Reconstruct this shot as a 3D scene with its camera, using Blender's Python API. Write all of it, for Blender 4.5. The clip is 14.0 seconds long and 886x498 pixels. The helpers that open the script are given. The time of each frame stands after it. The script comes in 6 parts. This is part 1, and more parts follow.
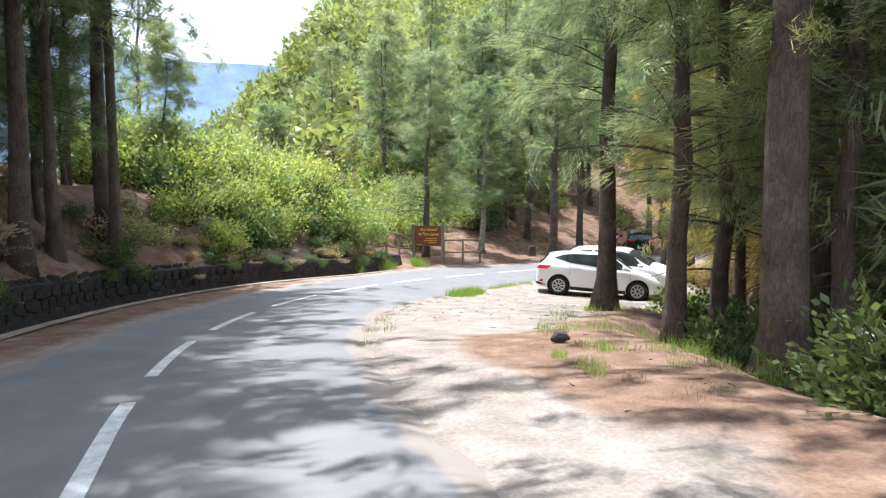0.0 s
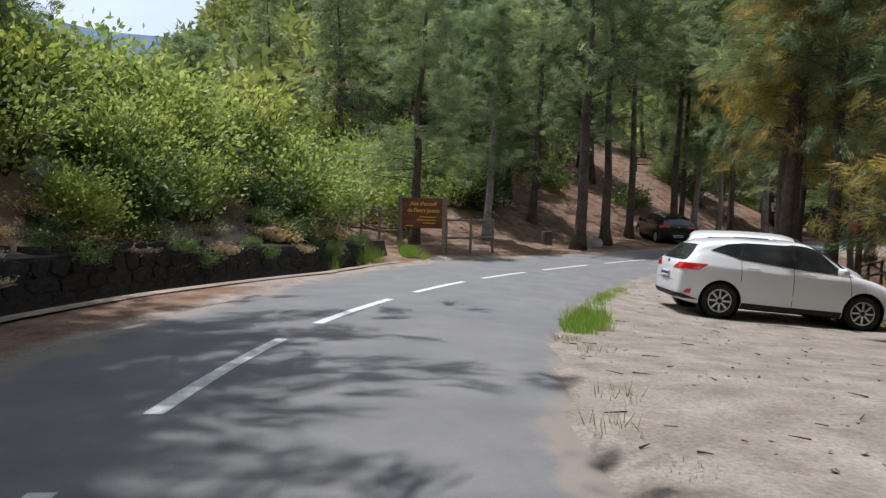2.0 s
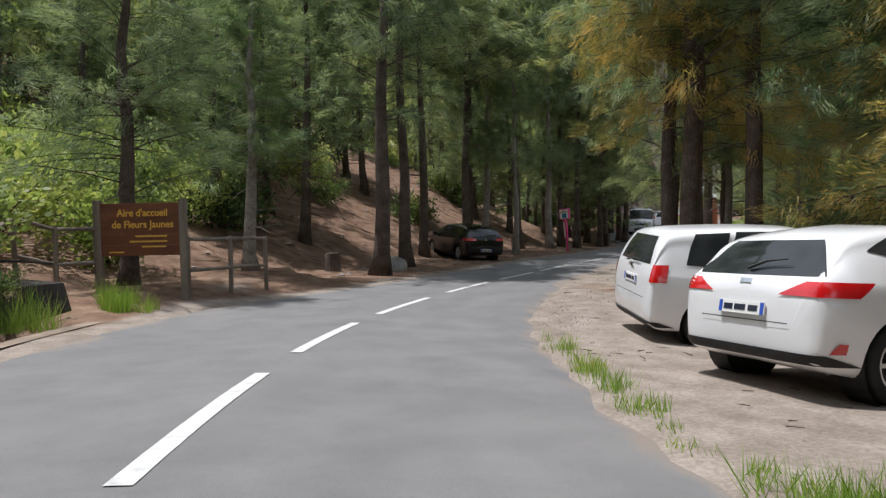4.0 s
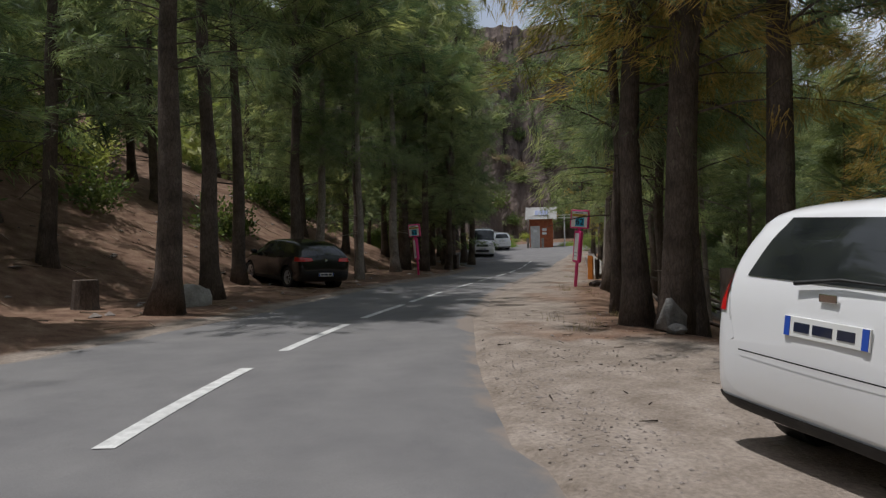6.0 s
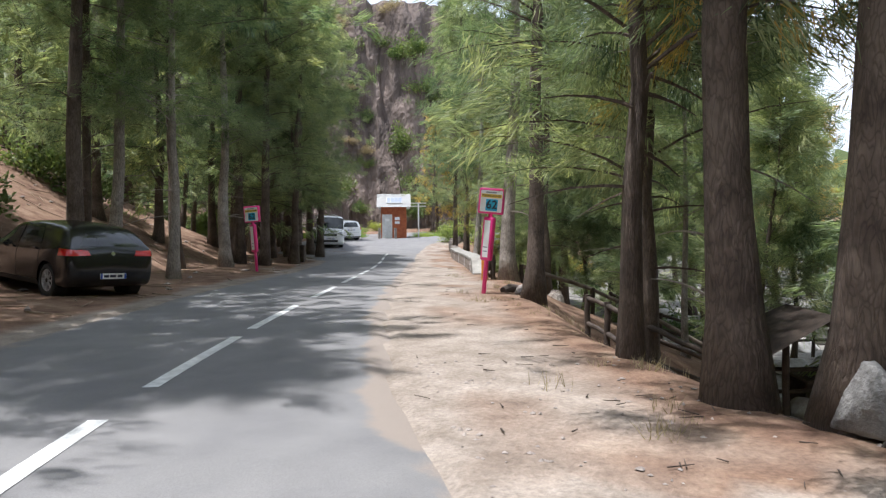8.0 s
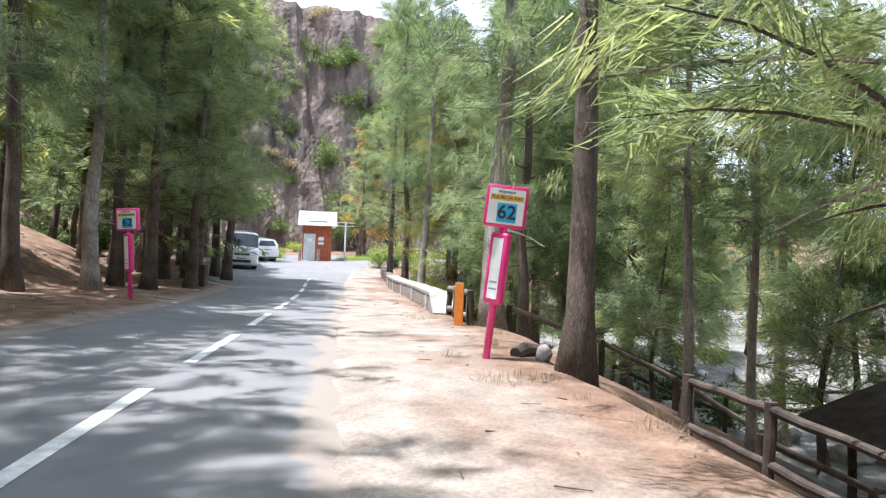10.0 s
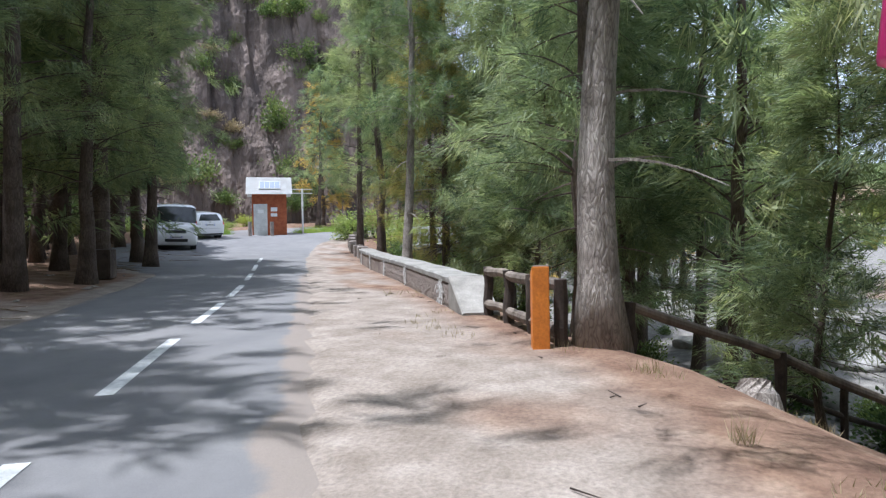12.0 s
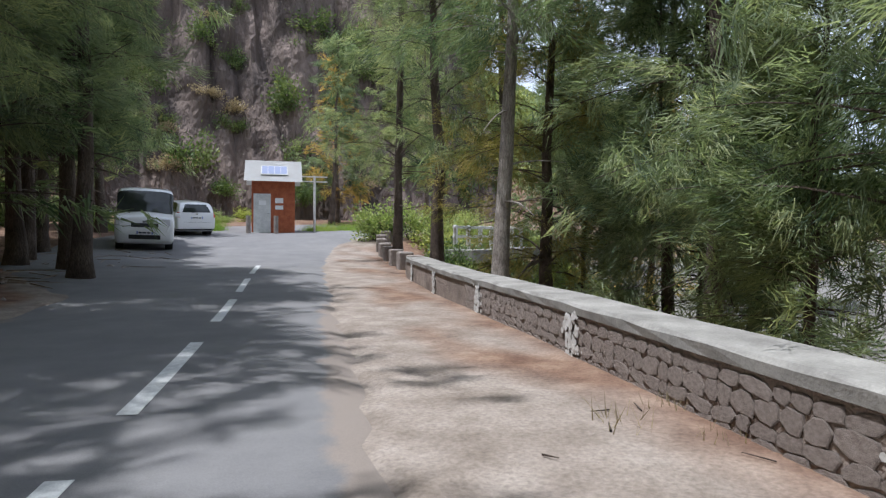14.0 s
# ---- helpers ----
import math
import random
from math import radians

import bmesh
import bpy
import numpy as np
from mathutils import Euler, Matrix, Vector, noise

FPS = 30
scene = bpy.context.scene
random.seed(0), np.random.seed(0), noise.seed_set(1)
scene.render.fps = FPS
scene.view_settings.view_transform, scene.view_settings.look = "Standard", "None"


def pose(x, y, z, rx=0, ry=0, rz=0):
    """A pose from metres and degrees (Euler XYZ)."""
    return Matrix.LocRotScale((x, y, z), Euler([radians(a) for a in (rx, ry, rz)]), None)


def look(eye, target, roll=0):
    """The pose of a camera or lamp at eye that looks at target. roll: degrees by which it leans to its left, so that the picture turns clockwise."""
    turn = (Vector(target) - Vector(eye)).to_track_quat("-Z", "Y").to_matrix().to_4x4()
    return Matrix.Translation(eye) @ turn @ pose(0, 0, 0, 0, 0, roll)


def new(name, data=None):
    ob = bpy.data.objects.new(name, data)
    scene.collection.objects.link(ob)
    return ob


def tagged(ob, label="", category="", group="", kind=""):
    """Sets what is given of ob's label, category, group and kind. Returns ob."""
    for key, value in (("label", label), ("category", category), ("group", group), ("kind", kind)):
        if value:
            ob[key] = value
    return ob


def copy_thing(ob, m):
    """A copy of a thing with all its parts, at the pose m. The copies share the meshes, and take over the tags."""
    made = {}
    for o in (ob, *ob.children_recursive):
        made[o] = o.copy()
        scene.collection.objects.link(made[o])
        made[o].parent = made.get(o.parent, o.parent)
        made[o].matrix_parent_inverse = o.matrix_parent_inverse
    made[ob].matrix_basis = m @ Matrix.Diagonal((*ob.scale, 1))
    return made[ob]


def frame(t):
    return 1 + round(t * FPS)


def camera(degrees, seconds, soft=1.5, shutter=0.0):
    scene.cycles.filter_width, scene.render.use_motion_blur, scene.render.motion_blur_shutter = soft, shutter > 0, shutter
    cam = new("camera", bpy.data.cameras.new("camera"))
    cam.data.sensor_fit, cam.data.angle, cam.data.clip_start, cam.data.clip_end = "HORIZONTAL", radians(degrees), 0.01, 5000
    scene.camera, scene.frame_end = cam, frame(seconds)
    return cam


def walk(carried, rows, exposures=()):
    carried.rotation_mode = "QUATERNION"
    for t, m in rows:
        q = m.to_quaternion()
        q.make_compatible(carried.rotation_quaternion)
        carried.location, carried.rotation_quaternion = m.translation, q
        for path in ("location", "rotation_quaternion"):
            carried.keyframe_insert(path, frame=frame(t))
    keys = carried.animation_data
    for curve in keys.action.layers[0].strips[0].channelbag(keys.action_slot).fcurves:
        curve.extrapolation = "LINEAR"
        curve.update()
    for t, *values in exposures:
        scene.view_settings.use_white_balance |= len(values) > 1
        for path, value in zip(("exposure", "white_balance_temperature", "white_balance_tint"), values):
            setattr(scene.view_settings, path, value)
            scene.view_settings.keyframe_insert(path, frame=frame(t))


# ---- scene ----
cam = camera(68.0, 14.0, soft=1.3)
PATH = [
    (0, (1.715, 1.535, 2.655), (1.715, 3.532, 2.543), -0.04),
    (0.5, (1.006, 4.056, 2.472), (1.009, 6.054, 2.373), 0.93),
    (1, (0.291, 6.708, 2.294), (0.336, 8.706, 2.211), 1.21),
    (1.5, (-0.273, 9.272, 2.088), (-0.174, 11.267, 2.006), 1.15),
    (2, (-0.697, 11.815, 1.957), (-0.481, 13.797, 1.807), 1.33),
    (2.5, (-0.921, 14.216, 1.800), (-0.531, 16.175, 1.709), 0.04),
    (3, (-0.836, 16.440, 1.686), (-0.256, 18.352, 1.590), 0.87),
    (3.5, (-0.521, 18.353, 1.551), (0.270, 20.188, 1.461), -0.05),
    (6, (2.886, 25.742, 1.147), (4.288, 27.168, 1.146), -1.15),
    (6.5, (3.776, 26.931, 1.154), (5.271, 28.258, 1.094), -0.31),
    (7, (4.724, 28.117, 1.147), (6.299, 29.350, 1.132), -1.58),
    (7.5, (5.664, 29.108, 1.155), (7.342, 30.194, 1.088), 0.25),
    (8, (6.528, 29.994, 1.179), (8.235, 31.036, 1.141), -0.27),
    (10.5, (12.013, 34.299, 1.147), (13.860, 35.066, 1.190), 1.37),
    (11, (13.322, 35.136, 1.140), (15.183, 35.867, 1.141), -1.06),
    (11.5, (14.629, 36.007, 1.135), (16.497, 36.724, 1.115), -0.59),
    (12, (15.984, 36.947, 1.164), (17.853, 37.655, 1.110), -0.79),
    (12.5, (17.489, 37.933, 1.147), (19.352, 38.658, 1.090), -0.04),
    (13, (19.116, 39.051, 1.143), (20.985, 39.760, 1.086), -0.37),
    (13.5, (20.909, 40.292, 1.147), (22.764, 41.039, 1.126), -0.60),
    (14, (23.035, 41.800, 1.139), (24.898, 42.524, 1.090), 0.50),
]
EXPOSURES = [(t, e, k, 12) for t, e, k in ((0, 1.25, 5950), (0.5, 0.68, 5950), (1.0, 0.25, 5950), (1.5, 0.02, 6000), (2.5, 0.1, 6100), (3.0, 0.25, 6150), (3.5, 0.2, 6200), (5.0, -0.4, 6300), (6.0, -0.65, 6350), (6.5, -0.1, 6350), (7.0, 0.15, 6300), (7.5, 0.55, 6200), (8.0, 0.75, 6100), (10.5, 1.42, 5850), (11.0, 1.38, 5750), (11.5, 1.25, 5600), (12.0, 0.68, 5650), (12.5, 0.58, 5700), (13.0, 0.48, 5750), (14.0, 0.28, 5850))]
walk(cam, [(t, look(eye, target, roll)) for t, eye, target, roll in PATH], EXPOSURES)

# ---- daylight ----
SUN_AZIMUTH, SUN_HEIGHT = 318.0, 75.0      # degrees from +y towards +x, and above the horizon
world = bpy.data.worlds.new("world")
scene.world = world
world.use_nodes = True
wn = world.node_tree.nodes
sky = wn.new("ShaderNodeTexSky")
sky.sky_type, sky.sun_disc = "NISHITA", False
sky.sun_elevation, sky.sun_rotation = radians(SUN_HEIGHT), radians(SUN_AZIMUTH)
sky.dust_density, sky.air_density = 3.0, 1.0
wn["Background"].inputs["Strength"].default_value = 0.13
# thin bright cloud over most of the sky
wc, wt = wn.new("ShaderNodeTexCoord"), wn.new("ShaderNodeTexNoise")
wt.inputs["Scale"].default_value, wt.inputs["Detail"].default_value = 2.2, 5
wr, wm = wn.new("ShaderNodeMapRange"), wn.new("ShaderNodeMix")
wm.data_type = "RGBA"
wr.inputs["From Min"].default_value, wr.inputs["From Max"].default_value, wr.inputs["To Min"].default_value = 0.3, 0.6, 0.45
wm.inputs[7].default_value = (6.6, 7.2, 8.2, 1)
for a, b in ((wc.outputs["Generated"], wt.inputs["Vector"]), (wt.outputs["Fac"], wr.inputs["Value"]), (wr.outputs["Result"], wm.inputs[0]), (sky.outputs["Color"], wm.inputs[6]),
             (wm.outputs[2], wn["Background"].inputs["Color"])):
    world.node_tree.links.new(a, b)
sun = new("sun", bpy.data.lights.new("sun", "SUN"))
sun.data.energy, sun.data.angle, sun.data.color = 5.0, radians(0.6), (1.0, 0.975, 0.93)
_a, _h = radians(SUN_AZIMUTH), radians(SUN_HEIGHT)
sun.matrix_world = look((0, 0, 60), (-math.sin(_a) * math.cos(_h), -math.cos(_a) * math.cos(_h), 60 - math.sin(_h)))

# ---- materials ----
def material(name, rough=0.8, metal=0.0):
    m = bpy.data.materials.new(name)
    m.use_nodes = True
    b = m.node_tree.nodes["Principled BSDF"]
    b.inputs["Roughness"].default_value, b.inputs["Metallic"].default_value = rough, metal
    return m, m.node_tree, b


def node(t, kind, **inputs):
    n = t.nodes.new(kind)
    for k, v in inputs.items():
        n.inputs[k.replace("_", " ")].default_value = v
    return n


def coords(t, scale=(1, 1, 1), source="Object"):
    c = t.nodes.new("ShaderNodeTexCoord")
    m = node(t, "ShaderNodeMapping", Scale=scale)
    t.links.new(c.outputs[source], m.inputs["Vector"])
    return m.outputs["Vector"]


def noise_tex(t, vec, scale, detail=4, rough=0.6):
    n = node(t, "ShaderNodeTexNoise", Scale=scale, Detail=detail, Roughness=rough)
    t.links.new(vec, n.inputs["Vector"])
    return n.outputs["Fac"]


def ramp(t, fac, stops):
    r = t.nodes.new("ShaderNodeValToRGB")
    el = r.color_ramp.elements
    while len(el) < len(stops):
        el.new(0.5)
    for e, (p, c) in zip(el, stops):
        e.position, e.color = p, (*c, 1)
    t.links.new(fac, r.inputs["Fac"])
    return r.outputs["Color"]


def mix(t, fac, a, b, kind="MIX"):
    n = t.nodes.new("ShaderNodeMix")
    n.data_type, n.blend_type = "RGBA", kind
    for sock, v in ((n.inputs[0], fac), (n.inputs[6], a), (n.inputs[7], b)):
        if hasattr(v, "links"):
            t.links.new(v, sock)
        elif isinstance(v, tuple):
            sock.default_value = (*v, 1)
        else:
            sock.default_value = v
    return n.outputs[2]


def bump(t, b, height, strength, distance=0.02):
    n = node(t, "ShaderNodeBump", Strength=strength, Distance=distance)
    t.links.new(height, n.inputs["Height"])
    t.links.new(n.outputs["Normal"], b.inputs["Normal"])


def surface(name, dark, light, scale=6.0, rough=0.8, metal=0.0, grain=60.0, relief=0.3, stretch=(1, 1, 1), distance=0.01, spec=0.4):
    """Two scales of tone, with a fine relief."""
    m, t, b = material(name, rough, metal)
    v = coords(t, stretch)
    big, fine = noise_tex(t, v, scale), noise_tex(t, v, grain, 3)
    c = ramp(t, big, [(0.3, dark), (0.72, light)])
    c = mix(t, 0.35, c, ramp(t, fine, [(0.3, (0.35, 0.35, 0.35)), (0.7, (1, 1, 1))]), "MULTIPLY")
    t.links.new(c, b.inputs["Base Color"])
    b.inputs["Specular IOR Level"].default_value = spec
    bump(t, b, fine, relief, distance)
    return m


def paint(name, colour, rough=0.35, metal=0.0, coat=0.0, dirt=0.12):
    m, t, b = material(name, rough, metal)
    v = coords(t)
    n = noise_tex(t, v, 3.0, 5)
    c = mix(t, ramp(t, n, [(0.45, (0, 0, 0)), (0.8, (dirt, dirt, dirt))]), colour, (0.3, 0.25, 0.2))
    t.links.new(c, b.inputs["Base Color"])
    b.inputs["Coat Weight"].default_value = coat
    b.inputs["Coat Roughness"].default_value = 0.08
    return m


def foliage(name, tones, gloss=0.25, clear=0.35):
    """Leaves: tones differ from leaf to leaf and from plant to plant; light passes through."""
    m, t, b = material(name, 0.55)
    g = t.nodes.new("ShaderNodeNewGeometry")
    o = t.nodes.new("ShaderNodeObjectInfo")
    spray = t.nodes.new("ShaderNodeAttribute")      # one tone for each spray of leaves
    spray.attribute_name = "spray"
    f = t.nodes.new("ShaderNodeMath")
    f.operation = "MULTIPLY_ADD"
    t.links.new(g.outputs["Random Per Island"], f.inputs[0])
    f.inputs[1].default_value = 0.4
    t.links.new(spray.outputs["Fac"], f.inputs[2])
    c = ramp(t, f.outputs[0], tones)
    patch = noise_tex(t, coords(t, source="Object"), 0.45, 2)
    c = mix(t, ramp(t, patch, [(0.45, (0, 0, 0)), (0.7, (0.5, 0.5, 0.5))]), c, tones[-1][1])
    v = ramp(t, o.outputs["Random"], [(0, (0.7, 0.78, 0.7)), (0.5, (1, 1, 1)), (1, (1.25, 1.12, 0.9))])
    c = mix(t, 1.0, c, v, "MULTIPLY")
    t.links.new(c, b.inputs["Base Color"])
    b.inputs["Specular IOR Level"].default_value = gloss
    tr = t.nodes.new("ShaderNodeBsdfTranslucent")
    t.links.new(mix(t, 1.0, c, (1.4, 1.45, 0.95), "MULTIPLY"), tr.inputs["Color"])
    ms = node(t, "ShaderNodeMixShader", Fac=clear)
    t.links.new(b.outputs[0], ms.inputs[1])
    t.links.new(tr.outputs[0], ms.inputs[2])
    t.links.new(ms.outputs[0], t.nodes["Material Output"].inputs["Surface"])
    return m


def bark_material(name, dark, light):
    m, t, b = material(name, 0.9)
    v = coords(t, (1, 1, 0.22))
    crack = node(t, "ShaderNodeTexVoronoi", Scale=30.0)
    crack.feature = "DISTANCE_TO_EDGE"
    wob = t.nodes.new("ShaderNodeTexNoise")
    wob.inputs["Scale"].default_value = 9.0
    t.links.new(v, wob.inputs["Vector"])
    t.links.new(mix(t, 0.16, v, wob.outputs["Color"]), crack.inputs["Vector"])
    n, big = noise_tex(t, v, 30, 5), noise_tex(t, coords(t), 1.6, 4)
    c = mix(t, ramp(t, big, [(0.35, (0, 0, 0)), (0.7, (1, 1, 1))]), dark, light)
    c = mix(t, 0.55, c, ramp(t, crack.outputs["Distance"], [(0.0, (0.25, 0.22, 0.2)), (0.14, (1, 1, 1))]), "MULTIPLY")
    c = mix(t, 0.5, c, ramp(t, n, [(0.3, (0.4, 0.4, 0.4)), (0.7, (1.2, 1.2, 1.2))]), "MULTIPLY")
    t.links.new(c, b.inputs["Base Color"])
    h = mix(t, 0.5, crack.outputs["Distance"], n)
    bump(t, b, h, 0.9, 0.04)
    return m


def ground_material():
    """Trodden sand by the road, needle litter under the trees, grey gravel, green valley slopes."""
    m, t, b = material("earth", 0.95)
    v = coords(t)
    a = t.nodes.new("ShaderNodeAttribute")
    a.attribute_name = "cover"
    sep = t.nodes.new("ShaderNodeSeparateColor")
    t.links.new(a.outputs["Color"], sep.inputs["Color"])
    big, mid, fine = noise_tex(t, v, 0.35, 5), noise_tex(t, v, 2.2, 5), noise_tex(t, v, 28, 4)
    sand = ramp(t, mid, [(0.25, (0.18, 0.146, 0.118)), (0.5, (0.265, 0.222, 0.187)), (0.75, (0.36, 0.31, 0.268))])
    needles = ramp(t, mid, [(0.3, (0.12, 0.07, 0.05)), (0.55, (0.21, 0.135, 0.095)), (0.8, (0.34, 0.25, 0.18))])
    green = ramp(t, mid, [(0.3, (0.03, 0.05, 0.015)), (0.7, (0.10, 0.12, 0.04))])
    stone = ramp(t, mid, [(0.3, (0.10, 0.092, 0.083)), (0.7, (0.28, 0.265, 0.24))])

    def mask(chan, wobble=0.55):
        n = t.nodes.new("ShaderNodeMath")
        n.operation = "MULTIPLY_ADD"
        t.links.new(big, n.inputs[0])
        n.inputs[1].default_value = wobble
        t.links.new(sep.outputs[chan], n.inputs[2])
        return ramp(t, n.outputs[0], [(0.55, (0, 0, 0)), (0.85, (1, 1, 1))])
    c = mix(t, mask("Red"), sand, needles)
    c = mix(t, mask("Green"), c, green)
    c = mix(t, mask("Blue"), c, stone)
    c = mix(t, 0.6, c, ramp(t, fine, [(0.3, (0.5, 0.5, 0.5)), (0.65, (1.08, 1.08, 1.08))]), "MULTIPLY")
    t.links.new(c, b.inputs["Base Color"])
    b.inputs["Specular IOR Level"].default_value = 0.1
    bump(t, b, mix(t, 0.4, fine, mid), 0.6, 0.05)
    return m


def asphalt_material():
    m, t, b = material("asphalt", 0.82)
    v = coords(t)
    big, mid, fine = noise_tex(t, v, 0.25, 5), noise_tex(t, v, 1.4, 5), noise_tex(t, v, 140, 3)
    c = ramp(t, mid, [(0.3, (0.140, 0.136, 0.138)), (0.7, (0.192, 0.186, 0.184))])
    c = mix(t, ramp(t, big, [(0.5, (0, 0, 0)), (0.75, (0.5, 0.5, 0.5))]), c, (0.225, 0.215, 0.205))
    a = t.nodes.new("ShaderNodeAttribute")
    a.attribute_name = "edge"
    n = t.nodes.new("ShaderNodeMath")
    n.operation = "MULTIPLY_ADD"
    t.links.new(mix(t, 0.5, mid, noise_tex(t, v, 0.7, 6, 0.7)), n.inputs[0])
    n.inputs[1].default_value = 1.1
    t.links.new(a.outputs["Fac"], n.inputs[2])
    c = mix(t, ramp(t, n.outputs[0], [(0.85, (0, 0, 0)), (1.3, (0.92, 0.92, 0.92))]), c, (0.235, 0.195, 0.165))
    c = mix(t, 0.5, c, ramp(t, fine, [(0.3, (0.55, 0.55, 0.55)), (0.7, (1.15, 1.15, 1.15))]), "MULTIPLY")
    t.links.new(c, b.inputs["Base Color"])
    b.inputs["Specular IOR Level"].default_value = 0.3
    bump(t, b, fine, 0.4, 0.006)
    return m


EARTH, ASPHALT = ground_material(), asphalt_material()
ROAD_PAINT = surface("road_paint", (0.45, 0.45, 0.44), (0.78, 0.78, 0.76), 9, 0.7, grain=90, relief=0.2)
BARK = bark_material("bark", (0.075, 0.052, 0.04), (0.19, 0.145, 0.115))
BARK_PALE = bark_material("bark_pale", (0.25, 0.21, 0.18), (0.50, 0.45, 0.40))
NEEDLES = foliage("needles", [(0, (0.04, 0.066, 0.04)), (0.25, (0.10, 0.142, 0.09)), (0.55, (0.215, 0.27, 0.16)), (0.9, (0.39, 0.42, 0.25))], 0.3, 0.5)
NEEDLES_GOLD = foliage("needles_gold", [(0, (0.07, 0.085, 0.03)), (0.25, (0.19, 0.19, 0.065)), (0.55, (0.38, 0.29, 0.10)), (0.9, (0.56, 0.40, 0.17))], 0.3, 0.45)
LEAVES = foliage("leaves", [(0, (0.06, 0.10, 0.03)), (0.3, (0.18, 0.24, 0.07)), (0.6, (0.28, 0.33, 0.115)), (0.95, (0.44, 0.45, 0.19))], 0.4, 0.45)
LEAVES_DARK = foliage("leaves_dark", [(0, (0.03, 0.055, 0.02)), (0.5, (0.085, 0.135, 0.05)), (1, (0.22, 0.27, 0.11))], 0.4)
WOODS = foliage("woods", [(0, (0.07, 0.10, 0.045)), (0.5, (0.17, 0.22, 0.09)), (1, (0.33, 0.35, 0.16))], 0.2, 0.35)
# the blue of distance haze is put into the base colour here
HAZE_BLUE = surface("ridge_painted_haze", (0.16, 0.23, 0.33), (0.24, 0.31, 0.40), 0.004, 1.0, grain=0.02, relief=0.0, spec=0.0)
GRASS = foliage("grass", [(0, (0.10, 0.20, 0.03)), (0.6, (0.20, 0.34, 0.06)), (1, (0.42, 0.42, 0.16))], 0.3)
DRY = foliage("dry_stems", [(0, (0.20, 0.15, 0.10)), (1, (0.46, 0.37, 0.25))], 0.2, 0.3)
WOOD = surface("grey_timber", (0.13, 0.10, 0.08), (0.30, 0.25, 0.20), 4, 0.85, grain=50, stretch=(1, 1, 0.15), relief=0.5)
LOG = surface("round_log", (0.16, 0.11, 0.07), (0.38, 0.29, 0.21), 5, 0.85, grain=40, stretch=(1, 1, 0.2), relief=0.5)
DARK_WOOD = surface("dark_timber", (0.03, 0.022, 0.018), (0.09, 0.065, 0.05), 5, 0.85, grain=40, relief=0.4)
SIGN_WOOD = surface("sign_boards", (0.13, 0.045, 0.022), (0.23, 0.085, 0.04), 5, 0.7, grain=50, stretch=(0.3, 1, 1), relief=0.3)
LETTER_GOLD = paint("gold_lettering", (0.75, 0.42, 0.06), 0.6)
# dark stone taken near black: the face's deep shade is in this colour
STONE_SHADED = surface("shaded_dark_masonry", (0.016, 0.014, 0.013), (0.055, 0.046, 0.04), 3, 0.95, grain=25, relief=0.8, distance=0.03)
STONE = surface("masonry", (0.20, 0.17, 0.15), (0.37, 0.32, 0.29), 4, 0.95, grain=30, relief=0.8, distance=0.03)
ROCK = surface("pale_rock", (0.23, 0.215, 0.195), (0.50, 0.485, 0.45), 2.5, 0.9, grain=22, relief=0.7, distance=0.03)
CLIFF = surface("cliff_rock", (0.06, 0.047, 0.042), (0.25, 0.19, 0.16), 0.35, 0.95, grain=2.2, relief=1.0, distance=0.5, stretch=(1, 1, 0.35))
CONCRETE = surface("concrete", (0.18, 0.17, 0.155), (0.35, 0.335, 0.305), 2.5, 0.9, grain=45, relief=0.4)
LIMEWASH = surface("limewash", (0.55, 0.53, 0.5), (0.85, 0.84, 0.82), 8, 0.9, grain=40, relief=0.5)
ORANGE = surface("orange_paint", (0.55, 0.16, 0.02), (0.75, 0.25, 0.03), 5, 0.55, grain=40, relief=0.15)
PINK = paint("pink_paint", (0.80, 0.035, 0.24), 0.3, coat=0.4, dirt=0.05)
WHITE = paint("white_sheet", (0.82, 0.82, 0.82), 0.45)
YELLOW = paint("yellow_sheet", (0.85, 0.55, 0.05), 0.45)
CYAN = paint("cyan_sheet", (0.02, 0.42, 0.68), 0.45)
NAVY = paint("dark_ink", (0.01, 0.015, 0.04), 0.5)
GREY_INK = paint("grey_ink", (0.25, 0.27, 0.33), 0.5)
CAR_WHITE = paint("white_car_paint", (0.80, 0.80, 0.81), 0.3, coat=1.0, dirt=0.04)
CAR_BLACK = paint("black_car_paint", (0.004, 0.004, 0.005), 0.22, coat=0.3, dirt=0.02)
PLASTIC = surface("black_plastic", (0.012, 0.012, 0.013), (0.03, 0.03, 0.03), 8, 0.6, grain=120, relief=0.1)
RUBBER = surface("tyre_rubber", (0.012, 0.012, 0.012), (0.03, 0.029, 0.028), 9, 0.85, grain=80, relief=0.2)
ALLOY = paint("alloy", (0.62, 0.63, 0.65), 0.3, 0.9, dirt=0.08)
CHROME = paint("chrome", (0.8, 0.8, 0.8), 0.12, 1.0, dirt=0.02)
RED_LENS = paint("red_lens", (0.55, 0.01, 0.012), 0.12, coat=1.0, dirt=0.0)
CLEAR_LENS = paint("clear_lens", (0.75, 0.75, 0.78), 0.1, coat=1.0, dirt=0.0)
PLATE = paint("plate_white", (0.78, 0.78, 0.76), 0.4)
BLUE = paint("plate_blue", (0.02, 0.08, 0.45), 0.4)
SHEET_ROOF = paint("sheet_roof", (0.46, 0.46, 0.45), 0.5, dirt=0.25)
SOLAR = paint("solar_cells", (0.16, 0.19, 0.30), 0.35, coat=0.2)
BRICK_RED = surface("red_boarding", (0.30, 0.075, 0.03), (0.50, 0.15, 0.06), 4, 0.7, grain=40, relief=0.2)
